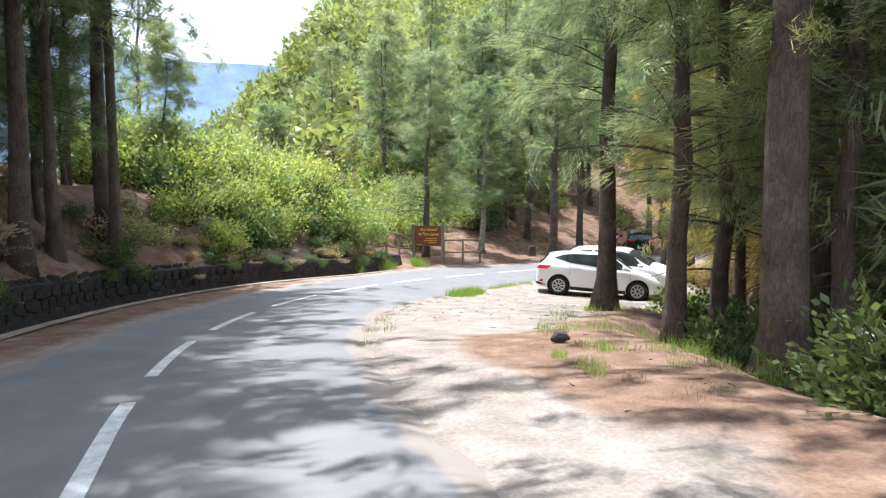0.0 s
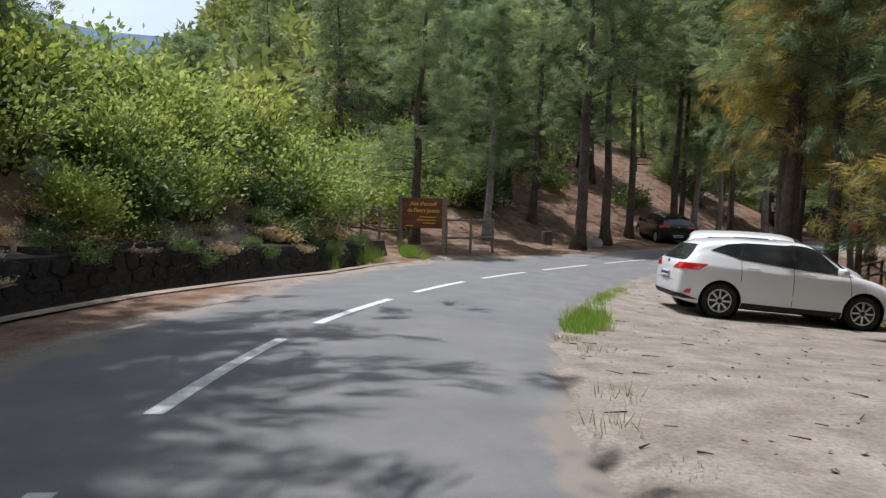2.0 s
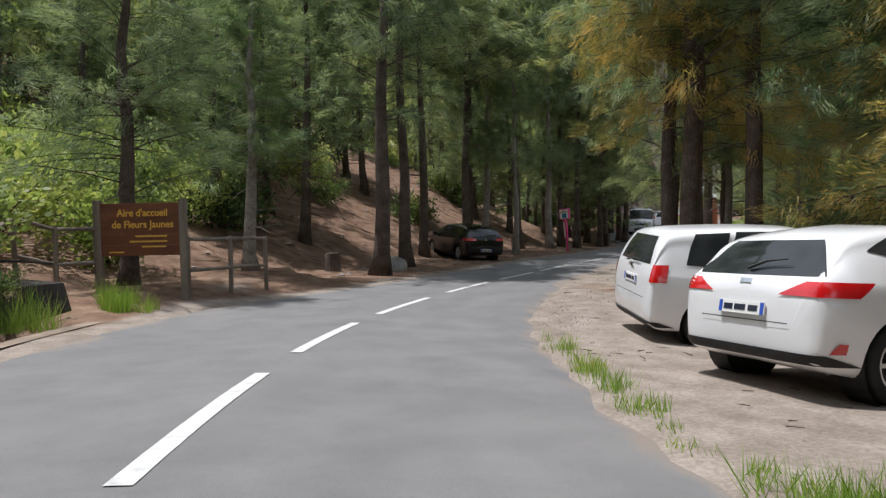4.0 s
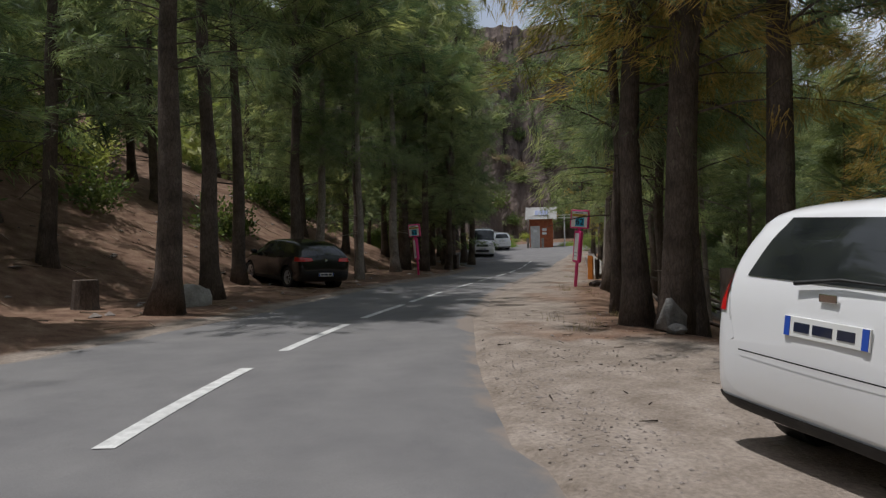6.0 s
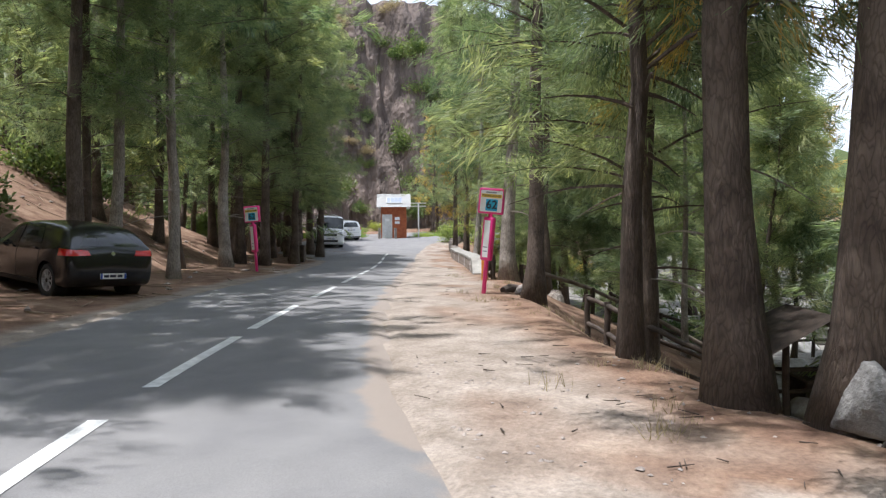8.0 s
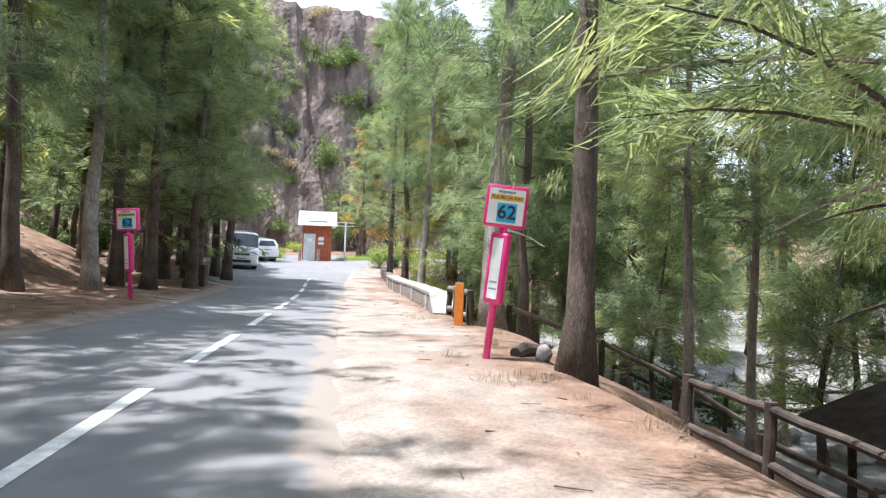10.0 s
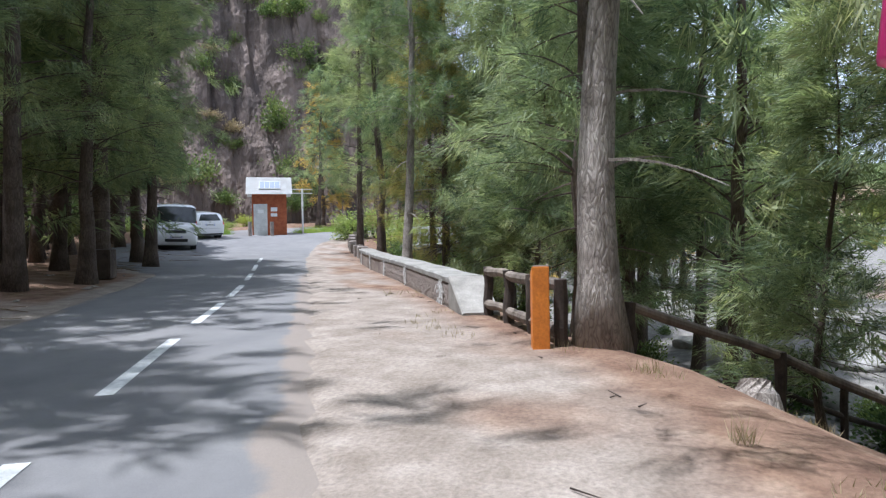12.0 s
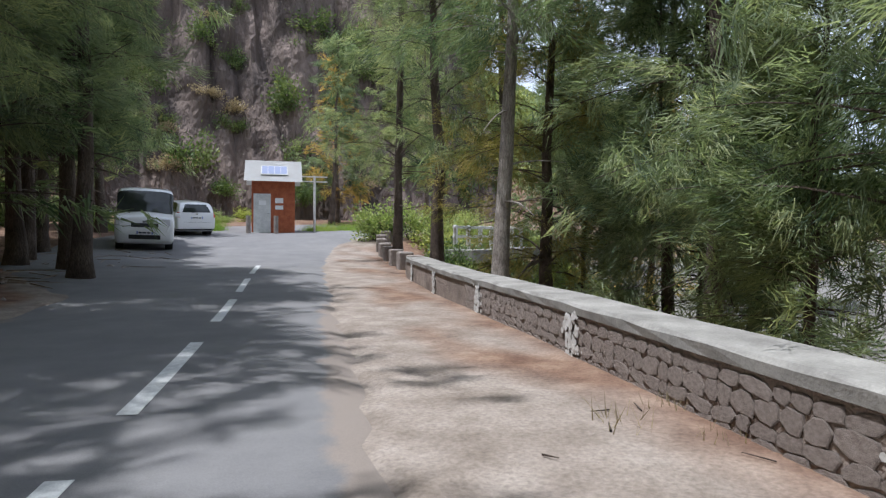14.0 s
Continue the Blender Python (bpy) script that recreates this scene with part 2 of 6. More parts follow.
DOOR_WHITE = surface("white_door_paint", (0.60, 0.60, 0.58), (0.80, 0.80, 0.78), 5, 0.6, grain=40, relief=0.1)


def glass_material():
    m, t, b = material("tinted_glass", 0.04)
    v = coords(t)
    c = ramp(t, noise_tex(t, v, 1.5, 2), [(0.3, (0.012, 0.014, 0.015)), (0.7, (0.05, 0.055, 0.055))])
    t.links.new(c, b.inputs["Base Color"])
    b.inputs["Specular IOR Level"].default_value = 0.5
    return m


GLASS = glass_material()

# ---- the plan of the road: x, y, z of its middle line ----
CENTRE = [(30.0, -140.0, 5.0), (11.0, -42.0, 3.0), (5.0, -16.0, 2.1), (2.2, -6.0, 1.65), (0.45, 2.5, 1.22), (-1.01, 7.16, 1.0), (-1.89, 10.91, 0.79), (-2.12, 14.82, 0.61), (-1.6, 18.66, 0.47),
          (-0.4, 22.17, 0.35), (1.28, 25.68, 0.2), (3.41, 28.94, 0.06), (6.01, 31.69, 0.0), (9.03, 34.16, -0.02), (12.07, 36.29, -0.03), (14.75, 37.95, 0.0),
          (18.27, 40.13, 0.0), (21.78, 42.38, -0.02), (25.18, 44.51, -0.03), (28.39, 46.58, -0.02), (32.05, 49.07, -0.01), (36.5, 52.1, 0.10),
          (41.0, 55.0, 0.24), (45.0, 57.2, 0.58), (50.0, 58.4, 1.0), (57.0, 58.6, 1.3), (66.0, 56.0, 1.6), (90.0, 47.0, 2.0), (200.0, 0.0, 4.0), (420.0, -90.0, 8.0)]


def smooth_line(points, n=14):
    p = np.array(points, float)
    q = np.vstack([2 * p[0] - p[1], p, 2 * p[-1] - p[-2]])
    out = []
    for i in range(1, len(q) - 2):
        a, b, c, d = q[i - 1:i + 3]
        for k in range(n):
            u = k / n
            out.append(0.5 * (2 * b + (c - a) * u + (2 * a - 5 * b + 4 * c - d) * u * u + (3 * b - a - 3 * c + d) * u ** 3))
    out.append(p[-1])
    return np.array(out)


LINE = smooth_line(CENTRE)
TANGENT = np.gradient(LINE[:, :2], axis=0)
TANGENT /= np.linalg.norm(TANGENT, axis=1)[:, None]
ARC = np.concatenate([[0], np.cumsum(np.linalg.norm(np.diff(LINE[:, :2], axis=0), axis=1))])
ARC -= ARC[28]      # counted from the start of the stretch that is driven


def along(x, y):
    """Distance along the road and to its left, for arrays of places."""
    x, y = np.atleast_1d(np.asarray(x, float)), np.atleast_1d(np.asarray(y, float))
    s, d = np.empty(x.size), np.empty(x.size)
    for i in range(0, x.size, 20000):
        px, py = x[i:i + 20000], y[i:i + 20000]
        k = np.argmin((px[:, None] - LINE[None, :, 0]) ** 2 + (py[:, None] - LINE[None, :, 1]) ** 2, axis=1)
        dx, dy, tx, ty = px - LINE[k, 0], py - LINE[k, 1], TANGENT[k, 0], TANGENT[k, 1]
        s[i:i + 20000] = ARC[k] + np.clip(dx * tx + dy * ty, -0.5, 0.5)
        d[i:i + 20000] = np.sign(-dx * ty + dy * tx) * np.hypot(dx, dy)
    return s, d


def place(s, d):
    """The place s metres along the road and d to its left."""
    x, y = np.interp(s, ARC, LINE[:, 0]), np.interp(s, ARC, LINE[:, 1])
    tx, ty = np.interp(s, ARC, TANGENT[:, 0]), np.interp(s, ARC, TANGENT[:, 1])
    n = np.hypot(tx, ty)
    return x - d * ty / n, y + d * tx / n


def step(a, b, v):
    u = np.clip((v - a) / (b - a), 0, 1)
    return u * u * (3 - 2 * u)


def rough(x, y, size, seed=0.0):
    """Smooth random relief, about -1 to 1."""
    x, y = x / size, y / size
    return (np.sin(1.3 * x + 2.1 * np.sin(0.7 * y + seed)) + np.sin(1.7 * y + 1.9 * np.sin(0.9 * x + 2 * seed)) + np.sin(2.3 * x - 1.1 * y + seed)) / 3


def middle_height(s):
    return np.interp(s, ARC, LINE[:, 2])


def left_edge(s):
    return np.interp(s, [0, 26, 30, 37, 44, 49, 53, 57, 66, 73, 83, 89, 100], [2.0, 1.9, 1.8, 2.1, 3.1, 3.6, 2.7, 2.6, 2.8, 2.6, 2.8, 6.5, 8.0])


def right_edge(s):
    return np.interp(s, [0, 22, 30, 36, 40, 45, 50, 54, 61, 66, 80, 90, 100], [2.2, 2.3, 2.6, 2.9, 2.8, 2.7, 2.4, 2.1, 1.7, 1.5, 1.6, 1.9, 2.4])


def ditch_edge(s):
    return np.interp(s, [0, 28, 34, 38, 43, 47], [2.9, 3.1, 3.5, 3.6, 3.4, 4.2])


def lip(s):
    """How far to the right the level verge reaches before the ground falls away."""
    return np.interp(s, [0, 22, 26, 29, 32, 38, 42, 49, 52, 54, 58, 64, 67.5, 70, 90, 100], [5.2, 5.4, 6.3, 6.4, 7.8, 8.5, 11.5, 11.0, 6.2, 4.5, 4.15, 4.0, 4.4, 4.0, 4.2, 5.0])


def height(x, y, s, d):
    zc = middle_height(s)
    lean = step(34, 40, s) * (1 - step(46, 53, s)) * 0.05
    a = np.maximum(-d, 0.0)
    e = lip(s)
    z_right = zc - lean * np.minimum(a, 7.4)
    fall = np.maximum(a - e, 0)
    floor_z = -2.6 + 0.25 * rough(x, y, 3.0, 4)
    drop = z_right - (0.42 + 0.34 * step(50, 55, s) * (1 - step(62, 66, s))) * fall * step(-0.6, 1.2, fall)
    z_right = np.where(fall > 0, np.maximum(drop, floor_z), z_right)
    z_right = z_right + 0.5 * np.maximum(a - 42, 0) + step(42, 60, a) * 2.5 * rough(x, y, 9, 1)
    b = np.maximum(d, 0.0)
    ed = ditch_edge(s)
    over = b - ed
    bank = 0.55 + 2.5 * step(0.9, 4.6, over) + 0.12 * np.maximum(over - 6, 0) + 0.18 * rough(x, y, 1.3, 2) * step(1.5, 3, over)
    z_bank = zc + np.where(over < 0.1, 0.0, np.where(over < 1.35, -0.9, bank))
    rise = np.maximum(b - 6.3 - (4.5 * step(82, 88, s) + 11 * step(88, 92, s)) - 0.5 * rough(x, y, 4, 3), 0)
    z_slope = zc + np.where(s < 54, np.minimum(0.24 * np.maximum(b - 3.5, 0), 0.5), 0.05 * np.maximum(b - 3.0, 0)) + 0.42 * rise + step(3, 8, rise) * 0.25 * rough(x, y, 1.7, 5)
    hill = step(-5, 22, x - (1.7 - 0.305 * (y - 1.5)))
    z_slope = np.where(s < 60, zc + (z_slope - zc) * (0.15 + 0.85 * hill), z_slope)
    far = step(20, 60, b)
    z_slope = z_slope + far * hill * 3.0 * rough(x, y, 11, 6)
    w = step(46.0, 48.5, s)
    z_left = np.where(s < 46.0, z_bank, (1 - w) * np.maximum(z_bank, zc) + w * z_slope)
    z_left = np.where((b > 22) & (s < 46), z_left + hill * 0.45 * (b - 22), z_left)
    z = np.where(d < 0, z_right, z_left)
    # the open head of the valley, hill to its right; crest shaped to fit the first camera view
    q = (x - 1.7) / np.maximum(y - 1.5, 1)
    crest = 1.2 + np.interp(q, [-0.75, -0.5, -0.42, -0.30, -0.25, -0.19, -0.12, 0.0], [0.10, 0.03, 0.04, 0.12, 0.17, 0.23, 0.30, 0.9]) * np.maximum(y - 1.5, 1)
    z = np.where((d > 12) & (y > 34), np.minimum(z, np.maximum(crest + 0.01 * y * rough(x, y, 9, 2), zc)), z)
    return z


def ground_at(x, y):
    s, d = along(x, y)
    return float(height(np.atleast_1d(float(x)), np.atleast_1d(float(y)), s, d)[0])


def spread(lo, hi, pitch, far_lo, far_hi):
    """Grid lines: even in the middle, wider and wider outwards."""
    core = list(np.arange(lo, hi + 1e-6, pitch))
    up, down, w = [], [], pitch
    v = hi
    while v < far_hi:
        w *= 1.17
        v += w
        up.append(v)
    v, w = lo, pitch
    while v > far_lo:
        w *= 1.17
        v -= w
        down.append(v)
    return np.array(down[::-1] + core + up)


def grid_mesh(name, X, Y, Z, mat):
    ny, nx = X.shape
    me = bpy.data.meshes.new(name)
    idx = np.arange(nx * ny).reshape(ny, nx)
    f = np.stack([idx[:-1, :-1], idx[:-1, 1:], idx[1:, 1:], idx[1:, :-1]], -1).reshape(-1, 4)
    me.from_pydata(np.stack([X.ravel(), Y.ravel(), Z.ravel()], 1).tolist(), [], f.tolist())
    me.polygons.foreach_set("use_smooth", np.ones(len(f), bool))
    me.materials.append(mat)
    return me


def build_ground():
    X, Y = np.meshgrid(spread(-13, 46, 0.36, -1500, 1800), spread(-3, 66, 0.36, -1500, 2600))
    s, d = along(X.ravel(), Y.ravel())
    x, y = X.ravel(), Y.ravel()
    z = height(x, y, s, d) + 0.02 * rough(x, y, 0.8, 7) * step(2.5, 4, np.abs(d))
    z = np.where(np.hypot(x - 15, y - 35) > 330, np.minimum(z, 45), z)
    inside = (d < left_edge(s) - 0.1) & (d > -right_edge(s) + 0.1)
    z = np.where(inside, z - 0.06, z)
    me = grid_mesh("ground", X, Y, z.reshape(X.shape), EARTH)
    col = me.color_attributes.new("cover", "FLOAT_COLOR", "POINT")
    needles = np.where(d > 0, step(4.0, 6.5, d) * 0.75 + 0.15 * step(52, 56, s), step(-0.5, 2.0, -d - lip(s) + 1.5) * 0.8)
    needles = np.where((d < 0) & (s < 30), np.maximum(needles, 0.65 * step(4.5, 6.5, -d)), needles)
    litter = 0.45 + 0.45 * rough(x, y, 1.1, 3) * rough(x, y, 2.7, 8) + 0.2 * rough(x, y, 0.6, 1)
    # right verge: needle litter patches, with tree shade painted into their brown
    needles = np.where((d < 0) & (s > 53), np.maximum(needles, (litter - 0.12) * step(1.6, 2.6, -d)), needles)
    needles = np.where((d < 0) & (s < 28), np.maximum(needles, (litter + 0.35) * step(3.0, 4.2, -d)), needles)
    needles = np.where((d > 0) & (s > 45), np.maximum(needles, (litter + 0.25) * step(0, 0.8, d - left_edge(s))), needles)
    # left margin: orange-brown earth, darkened to stand for the shade on it
    needles = np.where((d > 0) & (s < 40), np.maximum(needles, 0.7 * step(-0.3, 0.4, d - left_edge(s))), needles)
    green = step(30, 50, np.abs(d)) * 0.8
    stone = np.where(d < 0, step(3.5, 6.0, -d - lip(s)) * 0.75 * (1 - step(26, 34, -d)), 0)
    col.data.foreach_set("color", np.stack([needles, green, stone, np.ones_like(s)], 1).ravel())
    return tagged(new("ground", me), "beige sandy verges, needle litter and valley slopes", "ground", kind="structure")


ground = build_ground()


def build_road():
    ss = np.arange(-4.0, 112.0, 0.3)
    us = np.linspace(0, 1, 21)
    S, U = np.meshgrid(ss, us, indexing="ij")
    wob = 0.05 * np.sin(0.9 * S) * np.sin(0.43 * S + 1) + 0.015 * np.sin(5.3 * S + 0.5)
    lo, hi = -(right_edge(S) + wob), left_edge(S) + 0.05 * np.sin(1.1 * S) + 0.015 * np.sin(4.1 * S)
    D = lo + (hi - lo) * U
    x, y = place(S.ravel(), D.ravel())
    z = height(x, y, S.ravel(), D.ravel()) + 0.012
    edge = np.abs(U.ravel() - 0.5) * 2
    z = z - 0.05 * step(0.97, 1.0, edge)
    me = grid_mesh("road", x.reshape(S.shape), y.reshape(S.shape), z.reshape(S.shape), ASPHALT)
    at = me.attributes.new("edge", "FLOAT", "POINT")
    side = U.ravel() - 0.5
    dusty = np.where(side > 0, step(0.62, 1.0, edge) * (1 - 0.4 * step(38, 44, S.ravel())), np.where((S.ravel() < 33) | (S.ravel() > 54), step(0.72, 1.0, edge) * 1.0, 0.6 * step(0.8, 1.0, edge)))
    at.data.foreach_set("value", dusty * 0.75 * (1 - 0.9 * step(78, 86, S.ravel())))
    return tagged(new("road", me), "worn grey asphalt road with dusty edges", "road", kind="structure")


road = build_road()


def build_dashes():
    ends = [16.1, 20.0, 23.9, 27.8, 31.7, 35.6, 39.35, 43.2, 47.05, 50.9, 54.75, 58.4, 61.75, 65.85, 70.0, 74.0, 77.8, 82.1, 86.0, 90.0]
    for s0 in [e - 2.7 for e in ends]:
        ss = np.linspace(s0, s0 + 2.7, 7)
        rows = []
        for d0 in (-0.065, 0.065):
            x, y = place(ss, np.full(7, d0))
            z = height(x, y, ss, np.full(7, d0)) + 0.017
            rows.append(np.stack([x, y, z], 1))
        v = np.vstack(rows)
        me = bpy.data.meshes.new("dash")
        me.from_pydata(v.tolist(), [], [(i, i + 1, 8 + i, 7 + i) for i in range(6)])
        me.materials.append(ROAD_PAINT)
        new("dash", me).parent = road


build_dashes()

# ---- helpers for things ----
def part(name, bm, mat, parent=None, label="", smooth=False):
    me = bpy.data.meshes.new(name)
    if smooth:
        for f in bm.faces:
            f.smooth = True
    bm.to_mesh(me)
    bm.free()
    me.materials.append(mat)
    ob = new(name, me)
    ob.parent = parent
    if label:
        tagged(ob, label)
    return ob


def thing(name, label, category, m=None, group=""):
    ob = new(name)
    ob.empty_display_size = 0.2
    if m is not None:
        ob.matrix_basis = m
    return tagged(ob, label, category, group)


def box(bm, size, at=(0, 0, 0), turn=None, bevel=0.0):
    m = Matrix.Translation(at) @ (turn if turn else Matrix()) @ Matrix.Diagonal((*size, 1))
    r = bmesh.ops.create_cube(bm, size=1, matrix=m)
    if bevel:
        edges = list({e for v in r["verts"] for e in v.link_edges})
        bmesh.ops.bevel(bm, geom=edges, offset=bevel, segments=2, affect="EDGES", profile=0.6)
    return bm


def tube(bm, path, radii, sides=8, caps=True):
    """A round bar along a path."""
    rings = []
    pts = [Vector(p) for p in path]
    for i, p in enumerate(pts):
        t = (pts[min(i + 1, len(pts) - 1)] - pts[max(i - 1, 0)]).normalized()
        a = t.orthogonal().normalized() if abs(t.z) < 0.9 else Vector((1, 0, 0)) - t * t.x
        a.normalize()
        b = t.cross(a)
        r = radii[i] if hasattr(radii, "__len__") else radii
        rings.append([bm.verts.new(p + (a * math.cos(2 * math.pi * k / sides) + b * math.sin(2 * math.pi * k / sides)) * r) for k in range(sides)])
    for r0, r1 in zip(rings, rings[1:]):
        for k in range(sides):
            bm.faces.new((r0[k], r0[(k + 1) % sides], r1[(k + 1) % sides], r1[k]))
    if caps:
        bm.faces.new(rings[0][::-1])
        bm.faces.new(rings[-1])
    return bm


def soup(name, verts, faces, mat, parent=None, sprays=None):
    me = bpy.data.meshes.new(name)
    me.from_pydata(verts.tolist() if hasattr(verts, "tolist") else verts, [], faces.tolist() if hasattr(faces, "tolist") else faces)
    if sprays is not None:
        me.attributes.new("spray", "FLOAT", "POINT").data.foreach_set("value", np.repeat(sprays, len(verts) // len(sprays)) * 0.6)
    me.materials.append(mat)
    ob = new(name, me)
    ob.parent = parent
    return ob


# ---- trees ----
def unit(v):
    return v / np.maximum(np.linalg.norm(v, axis=-1, keepdims=True), 1e-9)


def blades(rng, roots, ways, length, width):
    """One thin leaf blade from each root."""
    n = len(roots)
    ln = length * rng.uniform(0.6, 1.25, (n, 1))
    side = unit(np.cross(ways, rng.normal(size=(n, 3)))) * width * rng.uniform(0.6, 1.3, (n, 1))
    v = np.stack([roots - side * 0.5, roots + side * 0.5, roots + ways * ln], 1).reshape(-1, 3)
    return v, np.arange(3 * n).reshape(n, 3)


def needle_tree(seed, tall=13.0, low=0.3, reach=2.6, trunk=0.16, boughs=75, clumps=9, per=22, mat=NEEDLES, bark=BARK, lean=0.3, droop=0.5, blade=(0.42, 0.042), label="", dead=8):
    """A casuarina: tapered trunk, thin limbs, hanging sprays of needle twigs."""
    rng = np.random.default_rng(seed)
    tree = thing("casuarina_tree", label or "tall casuarina with drooping grey-green needle foliage", "tree")
    hs = np.linspace(-0.4, tall, 15)
    wx, wy = np.cumsum(rng.normal(0, 0.05, 15)) + lean * np.clip(hs / tall, 0, 1) ** 1.5 * rng.normal(), np.cumsum(rng.normal(0, 0.05, 15))
    wx, wy = wx - wx[0], wy - wy[0]
    axis = np.stack([wx, wy, hs], 1)
    flare = trunk * (1 - 0.93 * np.clip(hs / tall, 0, 1)) * (1 + 0.75 * np.exp(-np.maximum(hs + 0.1, 0) / 0.45))
    bm = bmesh.new()
    tube(bm, axis, flare, 14)
    for v in bm.verts:
        a = math.atan2(v.co.y, v.co.x)
        k = 1 + 0.06 * math.sin(5 * a + seed) + 0.04 * math.sin(9 * a + v.co.z) + (0.12 * math.sin(4 * a + 2 * seed) if v.co.z < 0.5 else 0)
        i = np.interp(v.co.z, hs, wx), np.interp(v.co.z, hs, wy)
        v.co.x, v.co.y = i[0] + (v.co.x - i[0]) * k, i[1] + (v.co.y - i[1]) * k
    part("trunk", bm, bark, tree, smooth=True)
    limbs = bmesh.new()
    roots, ways = [], []
    for i in range(boughs + dead):
        bare = i >= boughs
        u = low + (1 - low) * rng.uniform(0, 1) ** 0.9 if not bare else rng.uniform(0.12, max(low, 0.2) + 0.1)
        h0 = tall * min(u, 0.985)
        o = np.array([np.interp(h0, hs, wx), np.interp(h0, hs, wy), h0])
        az = rng.uniform(0, 2 * math.pi)
        ln = reach * (1.05 - 0.72 * (u - low) / max(1 - low, 0.1)) * rng.uniform(0.55, 1.15) if not bare else rng.uniform(0.5, 1.6)
        up = rng.uniform(0.05, 0.75) if not bare else rng.uniform(-0.3, 0.4)
        d = unit(np.array([math.cos(az), math.sin(az), up]))
        ts = np.linspace(0, 1, 5)
        pts = o + np.outer(ts * ln, d) + np.outer(-(ts ** 2) * ln * droop * 0.55, [0, 0, 1]) + np.outer(ts, rng.normal(0, 0.12, 3))
        r0 = max(0.012, trunk * 0.16 * (1.1 - u))
        tube(limbs, pts.tolist(), (r0 * (1 - 0.8 * ts)).tolist(), 4, False)
        if bare:
            continue
        for c in range(clumps):
            t = 0.22 + 0.8 * (c + rng.uniform()) / clumps
            p = np.array([np.interp(t, ts, pts[:, k]) for k in range(3)]) + rng.normal(0, 0.16, 3)
            main = unit(d * rng.uniform(0.2, 1.0) + np.array([0, 0, -droop * rng.uniform(0.3, 1.3)]) + rng.normal(0, 0.4, 3))
            roots.append(p + rng.normal(0, 0.075, (per, 3)) + np.outer(rng.uniform(0, 0.35, per), main))
            ways.append(unit(main + rng.normal(0, 0.26, (per, 3)) + np.array([0, 0, -0.25 * droop])))
    tagged(part("branching", limbs, bark, tree), kind="stuff")
    v, f = blades(rng, np.vstack(roots), np.vstack(ways), *blade)
    tagged(soup("foliage", v, f, mat, tree, np.repeat(np.clip(rng.beta(1.1, 1.5, len(roots)), 0, 1), per)), kind="stuff")
    return tree


def leaf_bush(seed, size=(1.2, 1.2, 1.0), count=2600, leaf=0.09, mat=LEAVES, stems=10, name="bush", label="", category="bush"):
    """A shrub of small leaves on thin stems, open and uneven."""
    rng = np.random.default_rng(seed)
    bush = thing(name, label or "yellow-green leafy shrub on the bank", category)
    limbs = bmesh.new()
    centres = []
    for i in range(stems):
        az, r = rng.uniform(0, 2 * math.pi), rng.uniform(0.15, 0.95) ** 0.7
        tip = np.array([math.cos(az) * r * size[0], math.sin(az) * r * size[1], size[2] * rng.uniform(0.45, 1.15) * (1.15 - 0.5 * r)])
        midp = tip * np.array([0.45, 0.45, 0.62]) + rng.normal(0, 0.06, 3)
        tube(limbs, [(0.05 * math.cos(az), 0.05 * math.sin(az), -0.15), midp.tolist(), tip.tolist()], [0.025, 0.016, 0.006], 4, False)
        centres += [tip, midp * 0.5 + tip * 0.5, midp + rng.normal(0, 0.15, 3) * np.array(size)]
    tagged(part("stem", limbs, DARK_WOOD, bush), kind="stuff")
    pick = rng.integers(0, len(centres), count)
    c = np.array(centres)[pick]
    p = c + rng.normal(0, 0.17, (count, 3)) * np.array(size)
    p[:, 2] = np.abs(p[:, 2])
    out = unit(p * np.array([1, 1, 0.3]) + rng.normal(0, 0.5, (count, 3)) + np.array([0, 0, 0.3]))
    side = unit(np.cross(out, rng.normal(size=(count, 3))))
    ln, wd = leaf * rng.uniform(0.7, 1.5, (count, 1)), leaf * 0.28 * rng.uniform(0.7, 1.4, (count, 1))
    v = np.stack([p, p + out * ln * 0.5 + side * wd, p + out * ln, p + out * ln * 0.5 - side * wd], 1).reshape(-1, 3)
    tagged(soup("leafage", v, np.arange(4 * count).reshape(count, 4), mat, bush, rng.beta(1.1, 1.3, len(centres))[pick]), kind="stuff")
    return bush


def stand(ob, x, y, turn=0.0, wide=1.0, high=1.0, sink=0.0, tilt=(0, 0)):
    """Sets a thing, or a copy of it, on the ground."""
    m = pose(x, y, ground_at(x, y) - sink, tilt[0], tilt[1], turn) @ Matrix.Diagonal((wide, wide, high, 1))
    return m


